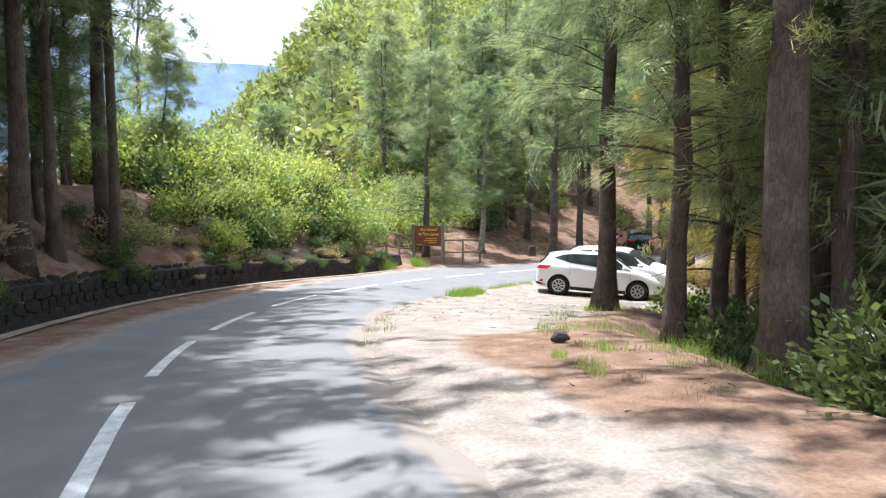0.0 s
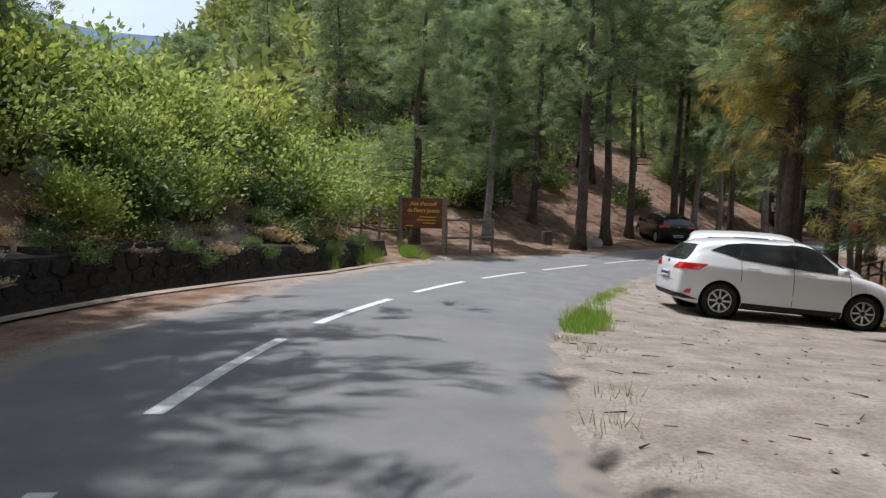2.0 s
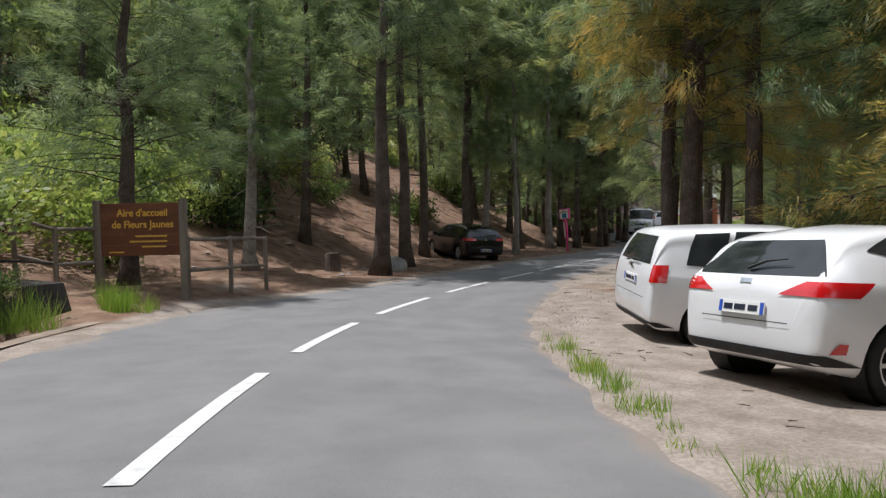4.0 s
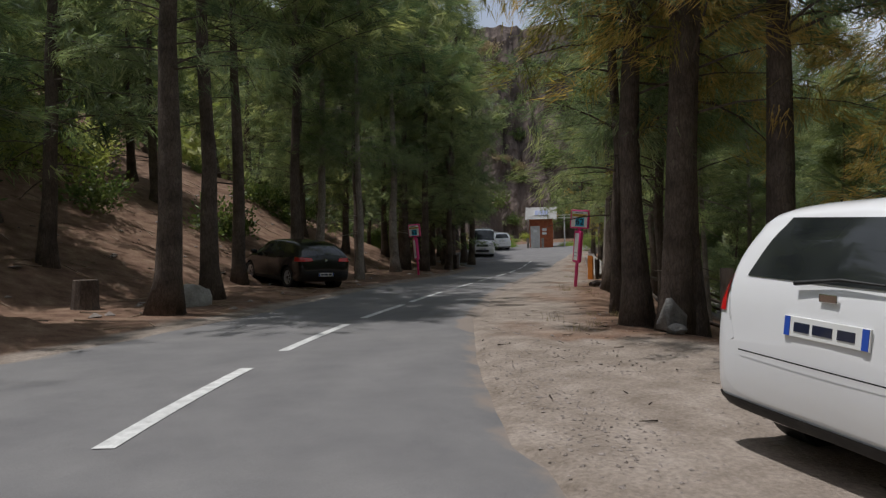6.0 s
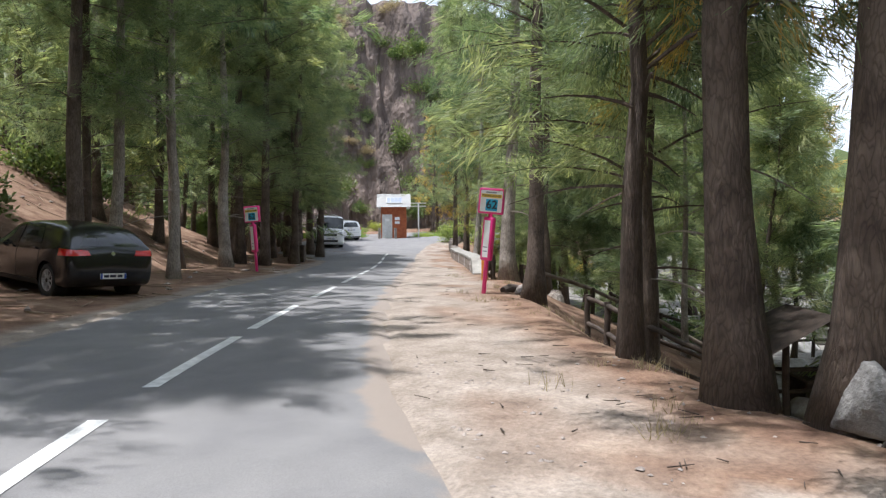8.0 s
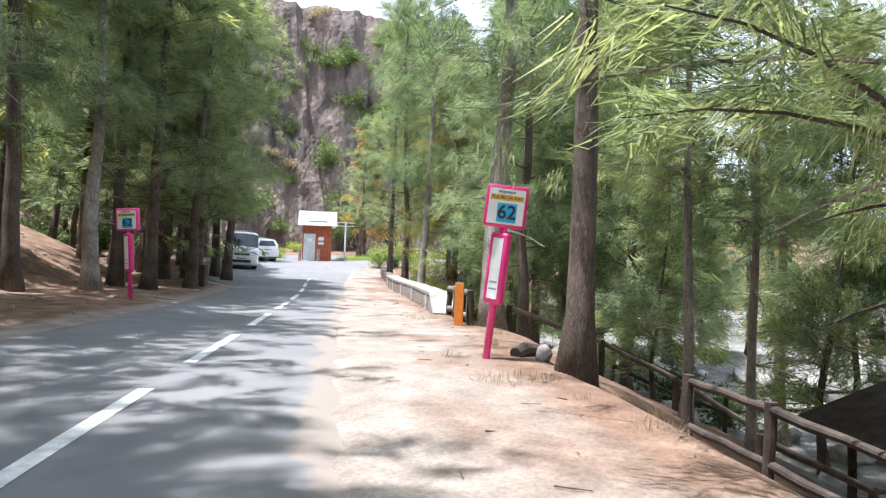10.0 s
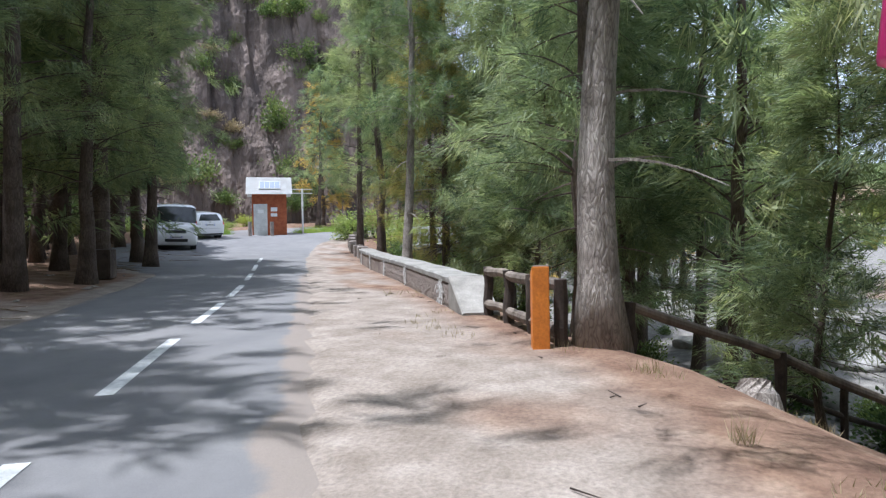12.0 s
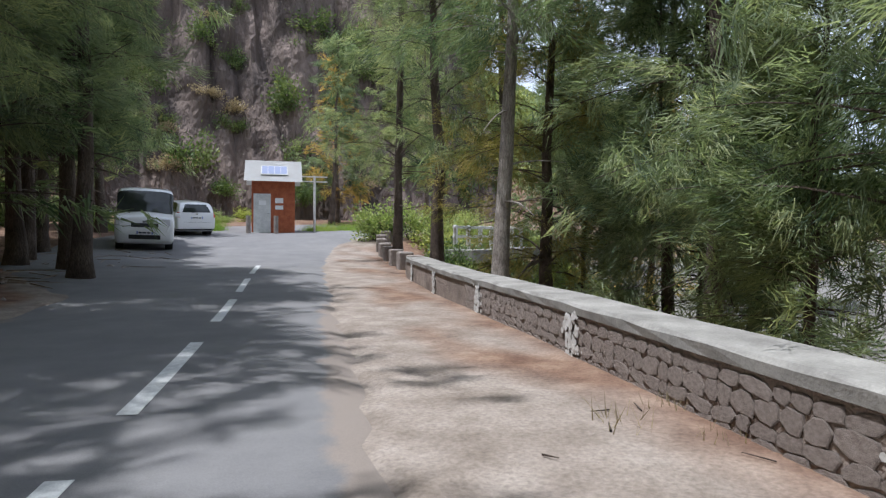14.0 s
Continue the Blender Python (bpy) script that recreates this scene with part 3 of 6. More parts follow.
CASUARINA = "tall casuarina with drooping grey-green needle foliage"
GOLDEN = "casuarina with golden-brown tinged needle foliage"
FINE = dict(per=46, blade=(0.24, 0.016))
PLAIN = dict(clumps=9, per=14, blade=(0.42, 0.045))
KINDS = {
    "full": needle_tree(1, 13, 0.16, 2.9, 0.17, boughs=95, **FINE),
    "high": needle_tree(2, 15, 0.20, 2.7, 0.17, boughs=95, **FINE),
    "gold": needle_tree(3, 12, 0.10, 3.0, 0.18, boughs=105, mat=NEEDLES_GOLD, label=GOLDEN, droop=0.75, clumps=11, per=66, blade=(0.17, 0.013)),
    "pale": needle_tree(4, 15, 0.30, 2.4, 0.16, boughs=80, bark=BARK_PALE, label="tall casuarina with pale grey bark and high crown", **FINE),
    "tall": needle_tree(5, 18, 0.30, 3.4, 0.2, boughs=110, dead=0, **FINE),
    "goldhigh": needle_tree(11, 15, 0.22, 3.2, 0.17, boughs=90, mat=NEEDLES_GOLD, label=GOLDEN, droop=0.7, dead=0, **FINE),
    "young": needle_tree(6, 8, 0.06, 2.0, 0.09, boughs=80, label="young casuarina with feathery green foliage", droop=0.3, **FINE),
    # wide crown kept above the view, added to cast shade on the ground
    "shade_crown": needle_tree(10, 17, 0.44, 6.0, 0.2, boughs=90, clumps=13, per=30, blade=(0.34, 0.035), label="tall casuarina with a wide high crown added out of view as shade", droop=0.4),
    "low": needle_tree(7, 14, 0.18, 3.0, 0.18, boughs=75, **PLAIN),
    "low2": needle_tree(8, 12, 0.12, 2.8, 0.18, boughs=70, **PLAIN),
    "low3": needle_tree(9, 13, 0.10, 2.7, 0.17, boughs=70, mat=NEEDLES_GOLD, label=GOLDEN, **PLAIN),
}
GIRTH = {"goldhigh": 0.34, "shade_crown": 0.4, "full": 0.34, "high": 0.34, "gold": 0.36, "pale": 0.32, "tall": 0.4, "young": 0.18, "low": 0.36, "low2": 0.36, "low3": 0.34}


def plant(kind, x, y, girth=None, high=1.0, turn=0.0, tilt=(0, 0), wide=None, label=""):
    """A tree of that kind at a place; girth is its trunk's thickness."""
    base = KINDS[kind]
    m = stand(base, x, y, turn, wide or 1.0, high, 0.05, tilt)
    ob = copy_thing(base, m)
    if girth:
        for o in ob.children:
            if o.name.startswith("trunk"):
                k = girth / GIRTH[kind]
                o.matrix_basis = Matrix.Diagonal((k, k, 1, 1))
    if label:
        tagged(ob, label)
    return ob


# ---- the trees ----
def plant_all():
    rng = random.Random(5)
    named = [   # kind, x, y, girth, height, turn
        ("shade_crown", 5.78, 9.45, 0.54, 1.0, 20), ("shade_crown", -6.8, 18.6, 0.3, 0.95, 220), ("high", 5.3, 11.7, 0.32, 1.0, 80), ("high", 6.6, 13.2, 0.32, 1.0, 150), ("full", 6.9, 10.2, 0.30, 1.0, 10),
        ("tall", 5.2, 15.65, 0.42, 0.8, 200),
        ("full", 0.81, 35.4, 0.36, 0.8, 40), ("pale", 3.88, 37.6, 0.34, 0.62, 70), ("tall", 7.75, 38.2, 0.50, 0.85, 120), ("shade_crown", 9.95, 40.7, 0.42, 0.95, 260),
        ("pale", 17.6, 47.6, 0.36, 1.0, 30), ("pale", 17.9, 45.5, 0.28, 0.9, 300), ("pale", 23.26, 49.7, 0.42, 1.0, 90), ("high", 17.3, 48.6, 0.3, 1.0, 210), ("tall", 29.6, 52.4, 0.5, 0.9, 130), ("high", 25.6, 50.2, 0.4, 1.0, 30), ("young", 25.6, 31.9, 0.16, 1.1, 300), ("young", 27.5, 31.2, 0.15, 1.2, 140), ("full", 34.6, 56.0, 0.4, 1.1, 230),
        ("goldhigh", 11.65, 30.6, 0.36, 0.95, 60), ("tall", 11.4, 29.95, 0.40, 0.8, 15), ("goldhigh", 11.5, 29.68, 0.34, 0.9, 75), ("tall", 12.0, 28.9, 0.40, 0.9, 60), ("high", 13.1, 31.82, 0.21, 0.95, 100), ("pale", 14.6, 31.2, 0.22, 0.9, 140), ("high", 15.6, 32.2, 0.22, 0.95, 240), ("pale", 22.2, 34.2, 0.17, 0.8, 190), ("pale", 22.9, 33.2, 0.16, 0.75, 20),
        ("tall", 18.35, 35.15, 0.33, 0.85, 145), ("pale", 22.78, 37.8, 0.40, 1.0, 33),
        ("pale", 34.5, 45.1, 0.30, 1.0, 10), ("high", 38.5, 48.0, 0.32, 1.0, 77), ("high", 41.8, 50.6, 0.30, 1.0, 201), ("high", 27.47, 38.6, 0.30, 1.0, 250),
        ("pale", 27.7, 32.5, 0.26, 1.0, 12),
        ("gold", 16.4, 27.2, 0.4, 1.0, 220), ("gold", 12.6, 21.4, 0.4, 1.0, 140),
        ("young", 32.0, 40.4, 0.15, 1.0, 0), ("young", 35.2, 42.2, 0.15, 1.15, 50), ("young", 30.2, 38.2, 0.15, 1.1, 110), ("full", 32.5, 36.8, 0.3, 1.0, 20), ("young", 39.5, 44.6, 0.15, 0.9, 200), ("young", 26.6, 35.2, 0.12, 0.8, 300),
        ("tall", -8.1, 15.4, 0.3, 0.85, 5), ("tall", -9.3, 19.4, 0.26, 0.8, 95), ("high", -10.9, 23.6, 0.26, 0.85, 205), ("tall", -7.4, 12.2, 0.3, 0.9, 155),
        ("full", -9.2, 14.0, 0.3, 0.8, 15), ("young", -8.2, 17.6, 0.15, 0.95, 55), ("young", -9.4, 21.0, 0.15, 1.0, 95), ("full", -10.6, 18.0, 0.3, 0.8, 135), 
        # left-bank trees, mostly unseen, added to shade the road
        ("shade_crown", -7.6, 20.3, 0.2, 1.0, 285), ("shade_crown", -4.6, -3.0, 0.36, 1.0, 65), ("shade_crown", -5.2, 1.2, 0.36, 1.05, 165), ("shade_crown", -5.9, 4.6, 0.36, 1.0, 25), ("shade_crown", -6.0, 8.2, 0.36, 1.0, 125), ("shade_crown", -6.4, 11.6, 0.3, 1.0, 225),
        ("tall", -7.5, 9.8, 0.3, 0.9, 255), ("high", -6.3, 5.4, 0.3, 1.0, 15), ("tall", -5.6, 2.2, 0.3, 0.85, 115), ("high", -5.4, -1.5, 0.3, 1.0, 215), ("young", -9.0, 26.5, 0.14, 0.75, 35),
        ("low", 46.5, 69.5, 0.4, 1.3, 75), ("tall", 36.5, 38.5, 0.4, 0.9, 35), ("low", 38.5, 36.0, 0.36, 1.1, 95), ("low2", 42.0, 40.4, 0.36, 1.1, 5), ("low", 64.5, 61.0, 0.4, 0.9, 185), ("low", 68.5, 60.8, 0.4, 1.1, 95),
        ("full", 33.4, 54.2, 0.4, 1.0, 75), ("low2", 35.4, 58.8, 0.4, 1.1, 165), ("low", 38.4, 62.2, 0.4, 1.1, 175), ("low2", 41.2, 64.2, 0.4, 1.1, 265), ("low", 44.6, 66.4, 0.4, 1.2, 285), ("full", 27.6, 50.5, 0.36, 0.9, 335), ("low2", 30.6, 53.4, 0.3, 0.9, 195),
        ("low2", 33.6, 60.4, 0.4, 1.0, 5), ("low2", 31.9, 55.0, 0.4, 1.0, 55), ("full", 35.6, 60.6, 0.4, 1.0, 155), ("low2", 34.2, 57.4, 0.4, 1.0, 255), ("low", 29.0, 55.5, 0.4, 1.0, 15), ("full", 35.8, 61.4, 0.4, 1.2, 85), ("low", 61.8, 65.0, 0.36, 0.9, 15), ("low3", 65.0, 66.4, 0.36, 0.9, 115), ("gold", 37.4, 45.0, 0.3, 0.95, 60), ("shade_crown", -7.3, 9.2, 0.3, 0.95, 75), ("shade_crown", -7.6, 13.4, 0.3, 0.95, 195), ("shade_crown", -7.0, 5.6, 0.3, 0.95, 315), ("shade_crown", -7.4, 17.0, 0.3, 0.9, 15), ("full", 33.4, 41.6, 0.3, 1.0, 35), ("full", 35.6, 41.6, 0.3, 1.1, 135), ("low", 38.6, 42.4, 0.3, 1.1, 235), ("full", 31.0, 39.4, 0.3, 1.0, 300), ("low2", 34.6, 38.6, 0.3, 1.2, 80), ("low", 41.6, 47.0, 0.3, 1.1, 160), ("low2", 29.4, 36.2, 0.3, 1.1, 10), ("low", 29.6, 56.8, 0.36, 1.1, 25), ("low2", 33.0, 59.0, 0.36, 1.1, 65), ("full", 36.6, 63.4, 0.36, 1.2, 105), ("full", 39.2, 66.0, 0.36, 1.2, 145), ("low", 42.4, 67.6, 0.36, 1.3, 185), ("full", 27.0, 55.0, 0.36, 1.0, 225), ("full", 8.8, 15.4, 0.3, 1.0, 30), ("full", 9.8, 12.6, 0.3, 1.0, 170), ("full", 9.2, 18.0, 0.3, 1.0, 260), ("shade_crown", 25.2, 51.2, 0.36, 0.95, 30), ("shade_crown", 30.2, 54.6, 0.36, 0.95, 130), ("low2", 27.2, 53.6, 0.36, 1.0, 60), ("low", 31.8, 57.6, 0.36, 1.0, 100), ("full", 40.0, 62.6, 0.4, 1.2, 190), ("low", 37.6, 61.0, 0.4, 1.0, 45),
        ("full", -9.6, 16.6, 0.3, 0.7, 80), ("high", -9.5, 13.0, 0.3, 0.7, 20), ("full", -12.5, 21.0, 0.3, 0.7, 120), ("young", -8.2, 11.4, 0.16, 0.8, 10),
    ]
    for x, y, high, turn, wide in ((11.0, 19.4, 1.05, 0, 1.2), (12.0, 22.8, 1.1, 120, 1.25), (12.6, 25.4, 1.05, 240, 1.1)):
        plant("gold", x, y, 0.36, high, turn, (0, 0), wide)
    for x, y, high, turn, wide in ((15.8, 46.6, 0.95, 40, 1.15), (12.4, 44.2, 0.9, 190, 1.1), (20.8, 49.2, 0.95, 300, 1.1), (-6.7, 11.4, 1.0, 10, 1.3), (-6.3, 7.2, 1.0, 130, 1.3), (-7.2, 15.4, 0.95, 250, 1.2), (-7.6, 19.6, 0.95, 50, 1.2), (8.4, 13.2, 0.95, 20, 1.15), (9.4, 17.2, 0.95, 140, 1.15), (10.6, 10.2, 0.95, 260, 1.15), (8.2, 6.6, 0.95, 80, 1.1)):      # trees added for shade on road and woods; wide crowns stay above the view
        plant("shade_crown", x, y, 0.36, high, turn, (0, 0), wide)
    for kind, x, y, girth, high, turn in named:
        plant(kind, x, y, girth, high, turn, (rng.uniform(-1.2, 1.2), rng.uniform(-1.2, 1.2)))
    # woods further off: along the valley, up the slope, behind the hut
    zones = [
        (24, (7.5, 16, -2.5, 22), ("low", "low2", "low")), (12, (12, 24, 14, 30), ("low", "low2")), (4, (20, 33, 22, 28), ("low", "low2", "low3")),
        (3, (31, 44, 34, 41), ("low", "low2", "low3", "young")), (13, (44, 66, 30, 50), ("low", "low2", "low3")),
        (12, (3, 14, 43, 57), ("low", "low2")), (10, (8, 24, 53, 68), ("low", "low2")), (18, (26, 46, 61, 80), ("low", "low2")),
        (8, (-18, 2, 38, 62), ("low", "low2")), (10, (-24, -11, 2, 30), ("low", "low2")),
        
    ]
    taken = [(x, y) for _, x, y, *_ in named]
    for count, (x0, x1, y0, y1), kinds in zones:
        tries = 0
        while count > 0 and tries < 400:
            tries += 1
            x, y = rng.uniform(x0, x1), rng.uniform(y0, y1)
            s, d = (v[0] for v in along(x, y))
            if -6.5 < d < 6.5 or (s < 50 and -11.5 < d < 0 and y > 14) or min(math.hypot(x - a, y - b) for a, b in taken) < 1.9 or (42 < x < 56 and 54 < y < 68) or (x < 13 and y < 9):
                continue
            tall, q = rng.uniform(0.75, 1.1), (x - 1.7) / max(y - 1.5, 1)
            if -0.45 < q < -0.10 and y > 20:        # sky over the head of the valley, kept open to the first camera view
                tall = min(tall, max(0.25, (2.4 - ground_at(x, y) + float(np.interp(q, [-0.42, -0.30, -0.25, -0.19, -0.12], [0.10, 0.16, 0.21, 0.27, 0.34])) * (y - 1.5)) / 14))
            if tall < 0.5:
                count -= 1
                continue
            taken.append((x, y))
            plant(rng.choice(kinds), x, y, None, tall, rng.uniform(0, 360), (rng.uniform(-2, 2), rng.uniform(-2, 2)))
            count -= 1


plant_all()
for base in KINDS.values():
    for o in (*base.children_recursive, base):
        bpy.data.objects.remove(o)


# ---- shrubs ----
BUSHES = {
    "bright": [leaf_bush(31 + k, (1.3, 1.3, 1.5), 1600, 0.125, LEAVES) for k in range(3)],
    "dark": [leaf_bush(41 + k, (1.2, 1.2, 1.1), 1400, 0.125, LEAVES_DARK, label="dark green shrub under the trees") for k in range(2)],
    "dry": [leaf_bush(51 + k, (1.2, 1.2, 0.7), 1100, 0.12, DRY, stems=22, name="dry_scrub", label="dry brown scrub hanging over the bank", category="scrub") for k in range(2)],
}


HEAPS = {"bright": [], "dark": [], "dry": []}      # thickets in which no single bush can be told apart


def shrubs():
    rng = random.Random(21)

    def put(kind, x, y, k, kz=1.0, z=None, heap=False):
        b = rng.choice(BUSHES[kind])
        if heap:
            HEAPS[kind].append((b, pose(x, y, ground_at(x, y) - 0.05 if z is None else z, rng.uniform(-6, 6), rng.uniform(-6, 6), rng.uniform(0, 360)) @ Matrix.Diagonal((k, k, k * kz, 1))))
            return
        copy_thing(b, pose(x, y, ground_at(x, y) - 0.05, rng.uniform(-6, 6), rng.uniform(-6, 6), rng.uniform(0, 360)) @ Matrix.Diagonal((k, k, k * kz, 1)))
    for i in range(80):       # the bank before the bend
        s0 = rng.uniform(38.0, 47.5)
        d0 = float(ditch_edge(s0)) + 1.9 + 8.0 * rng.uniform(0, 1) ** 1.2
        put("bright" if rng.random() < 0.75 else "dark", *(float(v) for v in place(s0, d0)), rng.uniform(0.6, 1.1) + 0.1 * (d0 - 5))
    for i in range(70):       # low growth on the face of the bank
        s0 = rng.uniform(34, 46.5)
        put(rng.choice(("dry", "dark", "bright")), *(float(v) for v in place(s0, float(ditch_edge(s0)) + rng.uniform(1.3, 3.6))), rng.uniform(0.35, 0.7), 0.8)
    for i in range(70):       # dry scrub along the top of the retaining face
        s0 = rng.uniform(16, 46)
        put(rng.choice(("dry", "dry", "dark")), *(float(v) for v in place(s0, float(ditch_edge(s0)) + rng.uniform(1.3, 2.2))), rng.uniform(0.25, 0.5), 0.8)
    for i in range(55):      # growth spilling over the retaining face into the drain
        s0 = rng.uniform(21, 46.5)
        put(rng.choice(("dry", "dark", "dark")), *(float(v) for v in place(s0, float(ditch_edge(s0)) + rng.uniform(0.6, 1.1))), rng.uniform(0.15, 0.32), rng.uniform(0.8, 1.2), float(middle_height(s0)) + rng.uniform(0.2, 0.6), True)
    for i in range(55):       # the shaded bank
        s0 = rng.uniform(14, 36)
        put(rng.choice(("dry", "dry", "dark")), *(float(v) for v in place(s0, float(ditch_edge(s0)) + rng.uniform(2.0, 10))), rng.uniform(0.5, 1.1), 0.9)
    for i in range(90):       # the hillside above the sign
        x, y = rng.uniform(-14, 10), rng.uniform(43, 64)
        if along(x, y)[1][0] > 12:
            put(rng.choice(("bright", "dark")), x, y, rng.uniform(0.8, 1.6), heap=True)
    for i in range(40):       # behind the sign
        x, y = rng.uniform(-8, 5), rng.uniform(36, 46)
        if along(x, y)[1][0] > 7.5:
            put(rng.choice(("bright", "bright", "dark")), x, y, rng.uniform(0.7, 1.5))
    for i in range(30):       # the wooded valley side
        s0 = rng.uniform(71, 100)
        put(rng.choice(("dark", "bright", "bright")), *(float(v) for v in place(s0, -float(lip(s0)) - 2.2 - 13 * rng.uniform(0.05, 1) ** 1.5)), rng.uniform(0.3, 0.9))
    for i in range(34):       # under the trees right of the start
        s0 = rng.uniform(20, 36)
        put("dark", *(float(v) for v in place(s0, -float(lip(s0)) - rng.uniform(0.5, 7))), rng.uniform(0.4, 0.9))
    for i in range(60):       # the dark slope behind the van
        x, y = rng.uniform(34, 48), rng.uniform(58, 78)
        s0, d0 = (float(v[0]) for v in along(x, y))
        if d0 > (9 if s0 < 84 else 13):
            put("dark", x, y, rng.uniform(0.8, 1.7), heap=True)
    for i in range(26):       # round the hut
        x, y = rng.uniform(44, 60), rng.uniform(62, 72)
        if along(x, y)[1][0] > 9.5 and math.hypot(x - 51.4, y - 62.2) > 3.2 and math.hypot(x - 48.4, y - 64.4) > 3:
            put("bright", x, y, rng.uniform(0.4, 0.9), 0.7)
    for i in range(30):
        put(rng.choice(("bright", "dark")), rng.uniform(46, 60), rng.uniform(47, 55), rng.uniform(0.5, 1.1))
    for i in range(26):
        s0 = rng.uniform(54, 104)
        put("dark", *(float(v) for v in place(s0, rng.uniform(8.5, 26))), rng.uniform(0.6, 1.4), heap=True)


shrubs()


# ---- woods on the hillsides, too far to tell tree from tree ----
def far_woods():
    rng = np.random.default_rng(77)
    n = 9000
    x, y = rng.uniform(-110, 230, n), rng.uniform(-60, 260, n)
    s, d = along(x, y)
    q = (x - 1.7) / np.maximum(y - 1.5, 1)
    near = np.hypot(x - 15, y - 35)
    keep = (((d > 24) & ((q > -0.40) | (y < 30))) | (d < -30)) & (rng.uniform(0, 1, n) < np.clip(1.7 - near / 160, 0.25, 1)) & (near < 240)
    x, y, s, d, near = x[keep], y[keep], s[keep], d[keep], near[keep]
    z = height(x, y, s, d)
    m, per = len(x), 64
    size = rng.uniform(1.6, 3.2, m)
    u = unit(rng.normal(size=(m, per, 3)))
    u[:, :, 2] = np.abs(u[:, :, 2]) * 1.3 - 0.25
    lump = 1 + 0.35 * np.sin(7 * u[:, :, 0] + size[:, None] * 9) * np.sin(6 * u[:, :, 1] + 2)
    roots = np.stack([x, y, z + size * 1.5], 1)[:, None, :] + u * (size[:, None] * lump)[:, :, None] * rng.uniform(0.55, 1.0, (m, per, 1))
    ways = unit(u + rng.normal(0, 0.7, (m, per, 3)))
    v, f = blades(rng, roots.reshape(-1, 3), ways.reshape(-1, 3), 1.0, 0.75)
    return tagged(soup("hillside_woods", v, f, WOODS, None, np.repeat(rng.uniform(0, 1, m), per)), "sunlit green woods covering the hillsides", "woods", kind="stuff")


far_woods()


def far_ridge():
    """The ridge beyond the head of the valley; its blue is painted haze."""
    a = np.radians(np.linspace(-80, 60, 141))
    top = 520 + 90 * np.sin(3.1 * a + 2.4) + 40 * np.sin(9 * a) + 18 * np.sin(23 * a + 1)
    A, U = np.meshgrid(a, np.linspace(0, 1, 9))
    R = 2300 + 500 * U
    Z = -20 + (top[None, :] + 20) * U ** 1.2
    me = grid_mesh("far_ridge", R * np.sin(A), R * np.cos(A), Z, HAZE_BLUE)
    return tagged(new("far_ridge", me), "mountain ridge far up the valley, blue haze painted into its colour", "mountain", kind="structure")


far_ridge()


def cliff():
    """The rock wall behind the hut, in rough upright columns."""
    line = smooth_line([(40, 92, 0), (48, 85, 0), (56, 80, 0), (63, 75, 0), (68, 68, 0), (76, 63, 0), (90, 60, 0)], 16)
    n, m = len(line), 46
    v = []
    for j in range(m):
        h = -1 + 31 * j / (m - 1)
        for i, (x, y, _) in enumerate(line):
            q = Vector((x * 0.25, y * 0.25, h * 0.06))
            k = 2.2 * noise.noise(q) + 1.6 * abs(noise.noise(Vector((x * 0.7, y * 0.7, h * 0.03)))) + 0.9 * abs(noise.noise(Vector((x * 1.5, y * 1.5, h * 0.06 + 3)))) + 1.4 * abs(noise.noise(q * 2.3 + Vector((3, 1, 0)))) + 0.5 * noise.noise(Vector((x, y, h * 0.6)) * 0.8) + 0.28 * h
            v.append((x + 0.62 * k, y + 0.78 * k, h + 0.5 * noise.noise(q * 3)))
    f = [(j * n + i, j * n + i + 1, (j + 1) * n + i + 1, (j + 1) * n + i) for j in range(m - 1) for i in range(n - 1)]
    ob = soup("cliff", v, f, CLIFF)
    return tagged(ob, "weathered brown rock cliff behind the hut", "cliff", kind="structure")


rock_wall = cliff()


def cliff_plants():
    rng = random.Random(61)
    me = rock_wall.data
    for i in range(120):
        p = me.vertices[rng.randrange(len(me.vertices))].co
        if 46 < p.x < 80 and 3 < p.z < 31:
            k = rng.uniform(0.9, 2.0)
            kind = rng.choice(("dark", "dark", "dry"))
            HEAPS[kind].append((rng.choice(BUSHES[kind]), pose(p.x, p.y, p.z - 0.3, rng.uniform(-15, 15), rng.uniform(-15, 15), rng.uniform(0, 360)) @ Matrix.Diagonal((k, k, k * rng.uniform(0.7, 1.3), 1))))


cliff_plants()


def thickets():
    names = {"bright": "leafy growth on the cliff", "dark": "dark green undergrowth on the bank, slope and cliff", "dry": "dry brown growth hanging over the drain"}
    for kind, rows in HEAPS.items():
        V, F, n, mat, tones = [], [], 0, None, []
        for base, m in rows:
            me = [o for o in base.children if o.name.startswith("leafage")][0].data
            mat = me.materials[0]
            v = np.empty(len(me.vertices) * 3)
            me.vertices.foreach_get("co", v)
            a = np.array(m)
            V.append(v.reshape(-1, 3) @ a[:3, :3].T + a[:3, 3])
            F.append(np.arange(len(me.vertices)).reshape(-1, 4) + n)
            q = np.empty(len(me.vertices))
            me.attributes["spray"].data.foreach_get("value", q)
            tones.append(q / 0.6)
            n += len(me.vertices)
        if rows:
            tagged(soup("undergrowth", np.vstack(V), np.vstack(F), mat, None, np.concatenate(tones)), names[kind], "undergrowth", kind="stuff")


thickets()
for kinds in BUSHES.values():
    for base in kinds:
        for o in (*base.children_recursive, base):
            bpy.data.objects.remove(o)



from mathutils.bvhtree import BVHTree


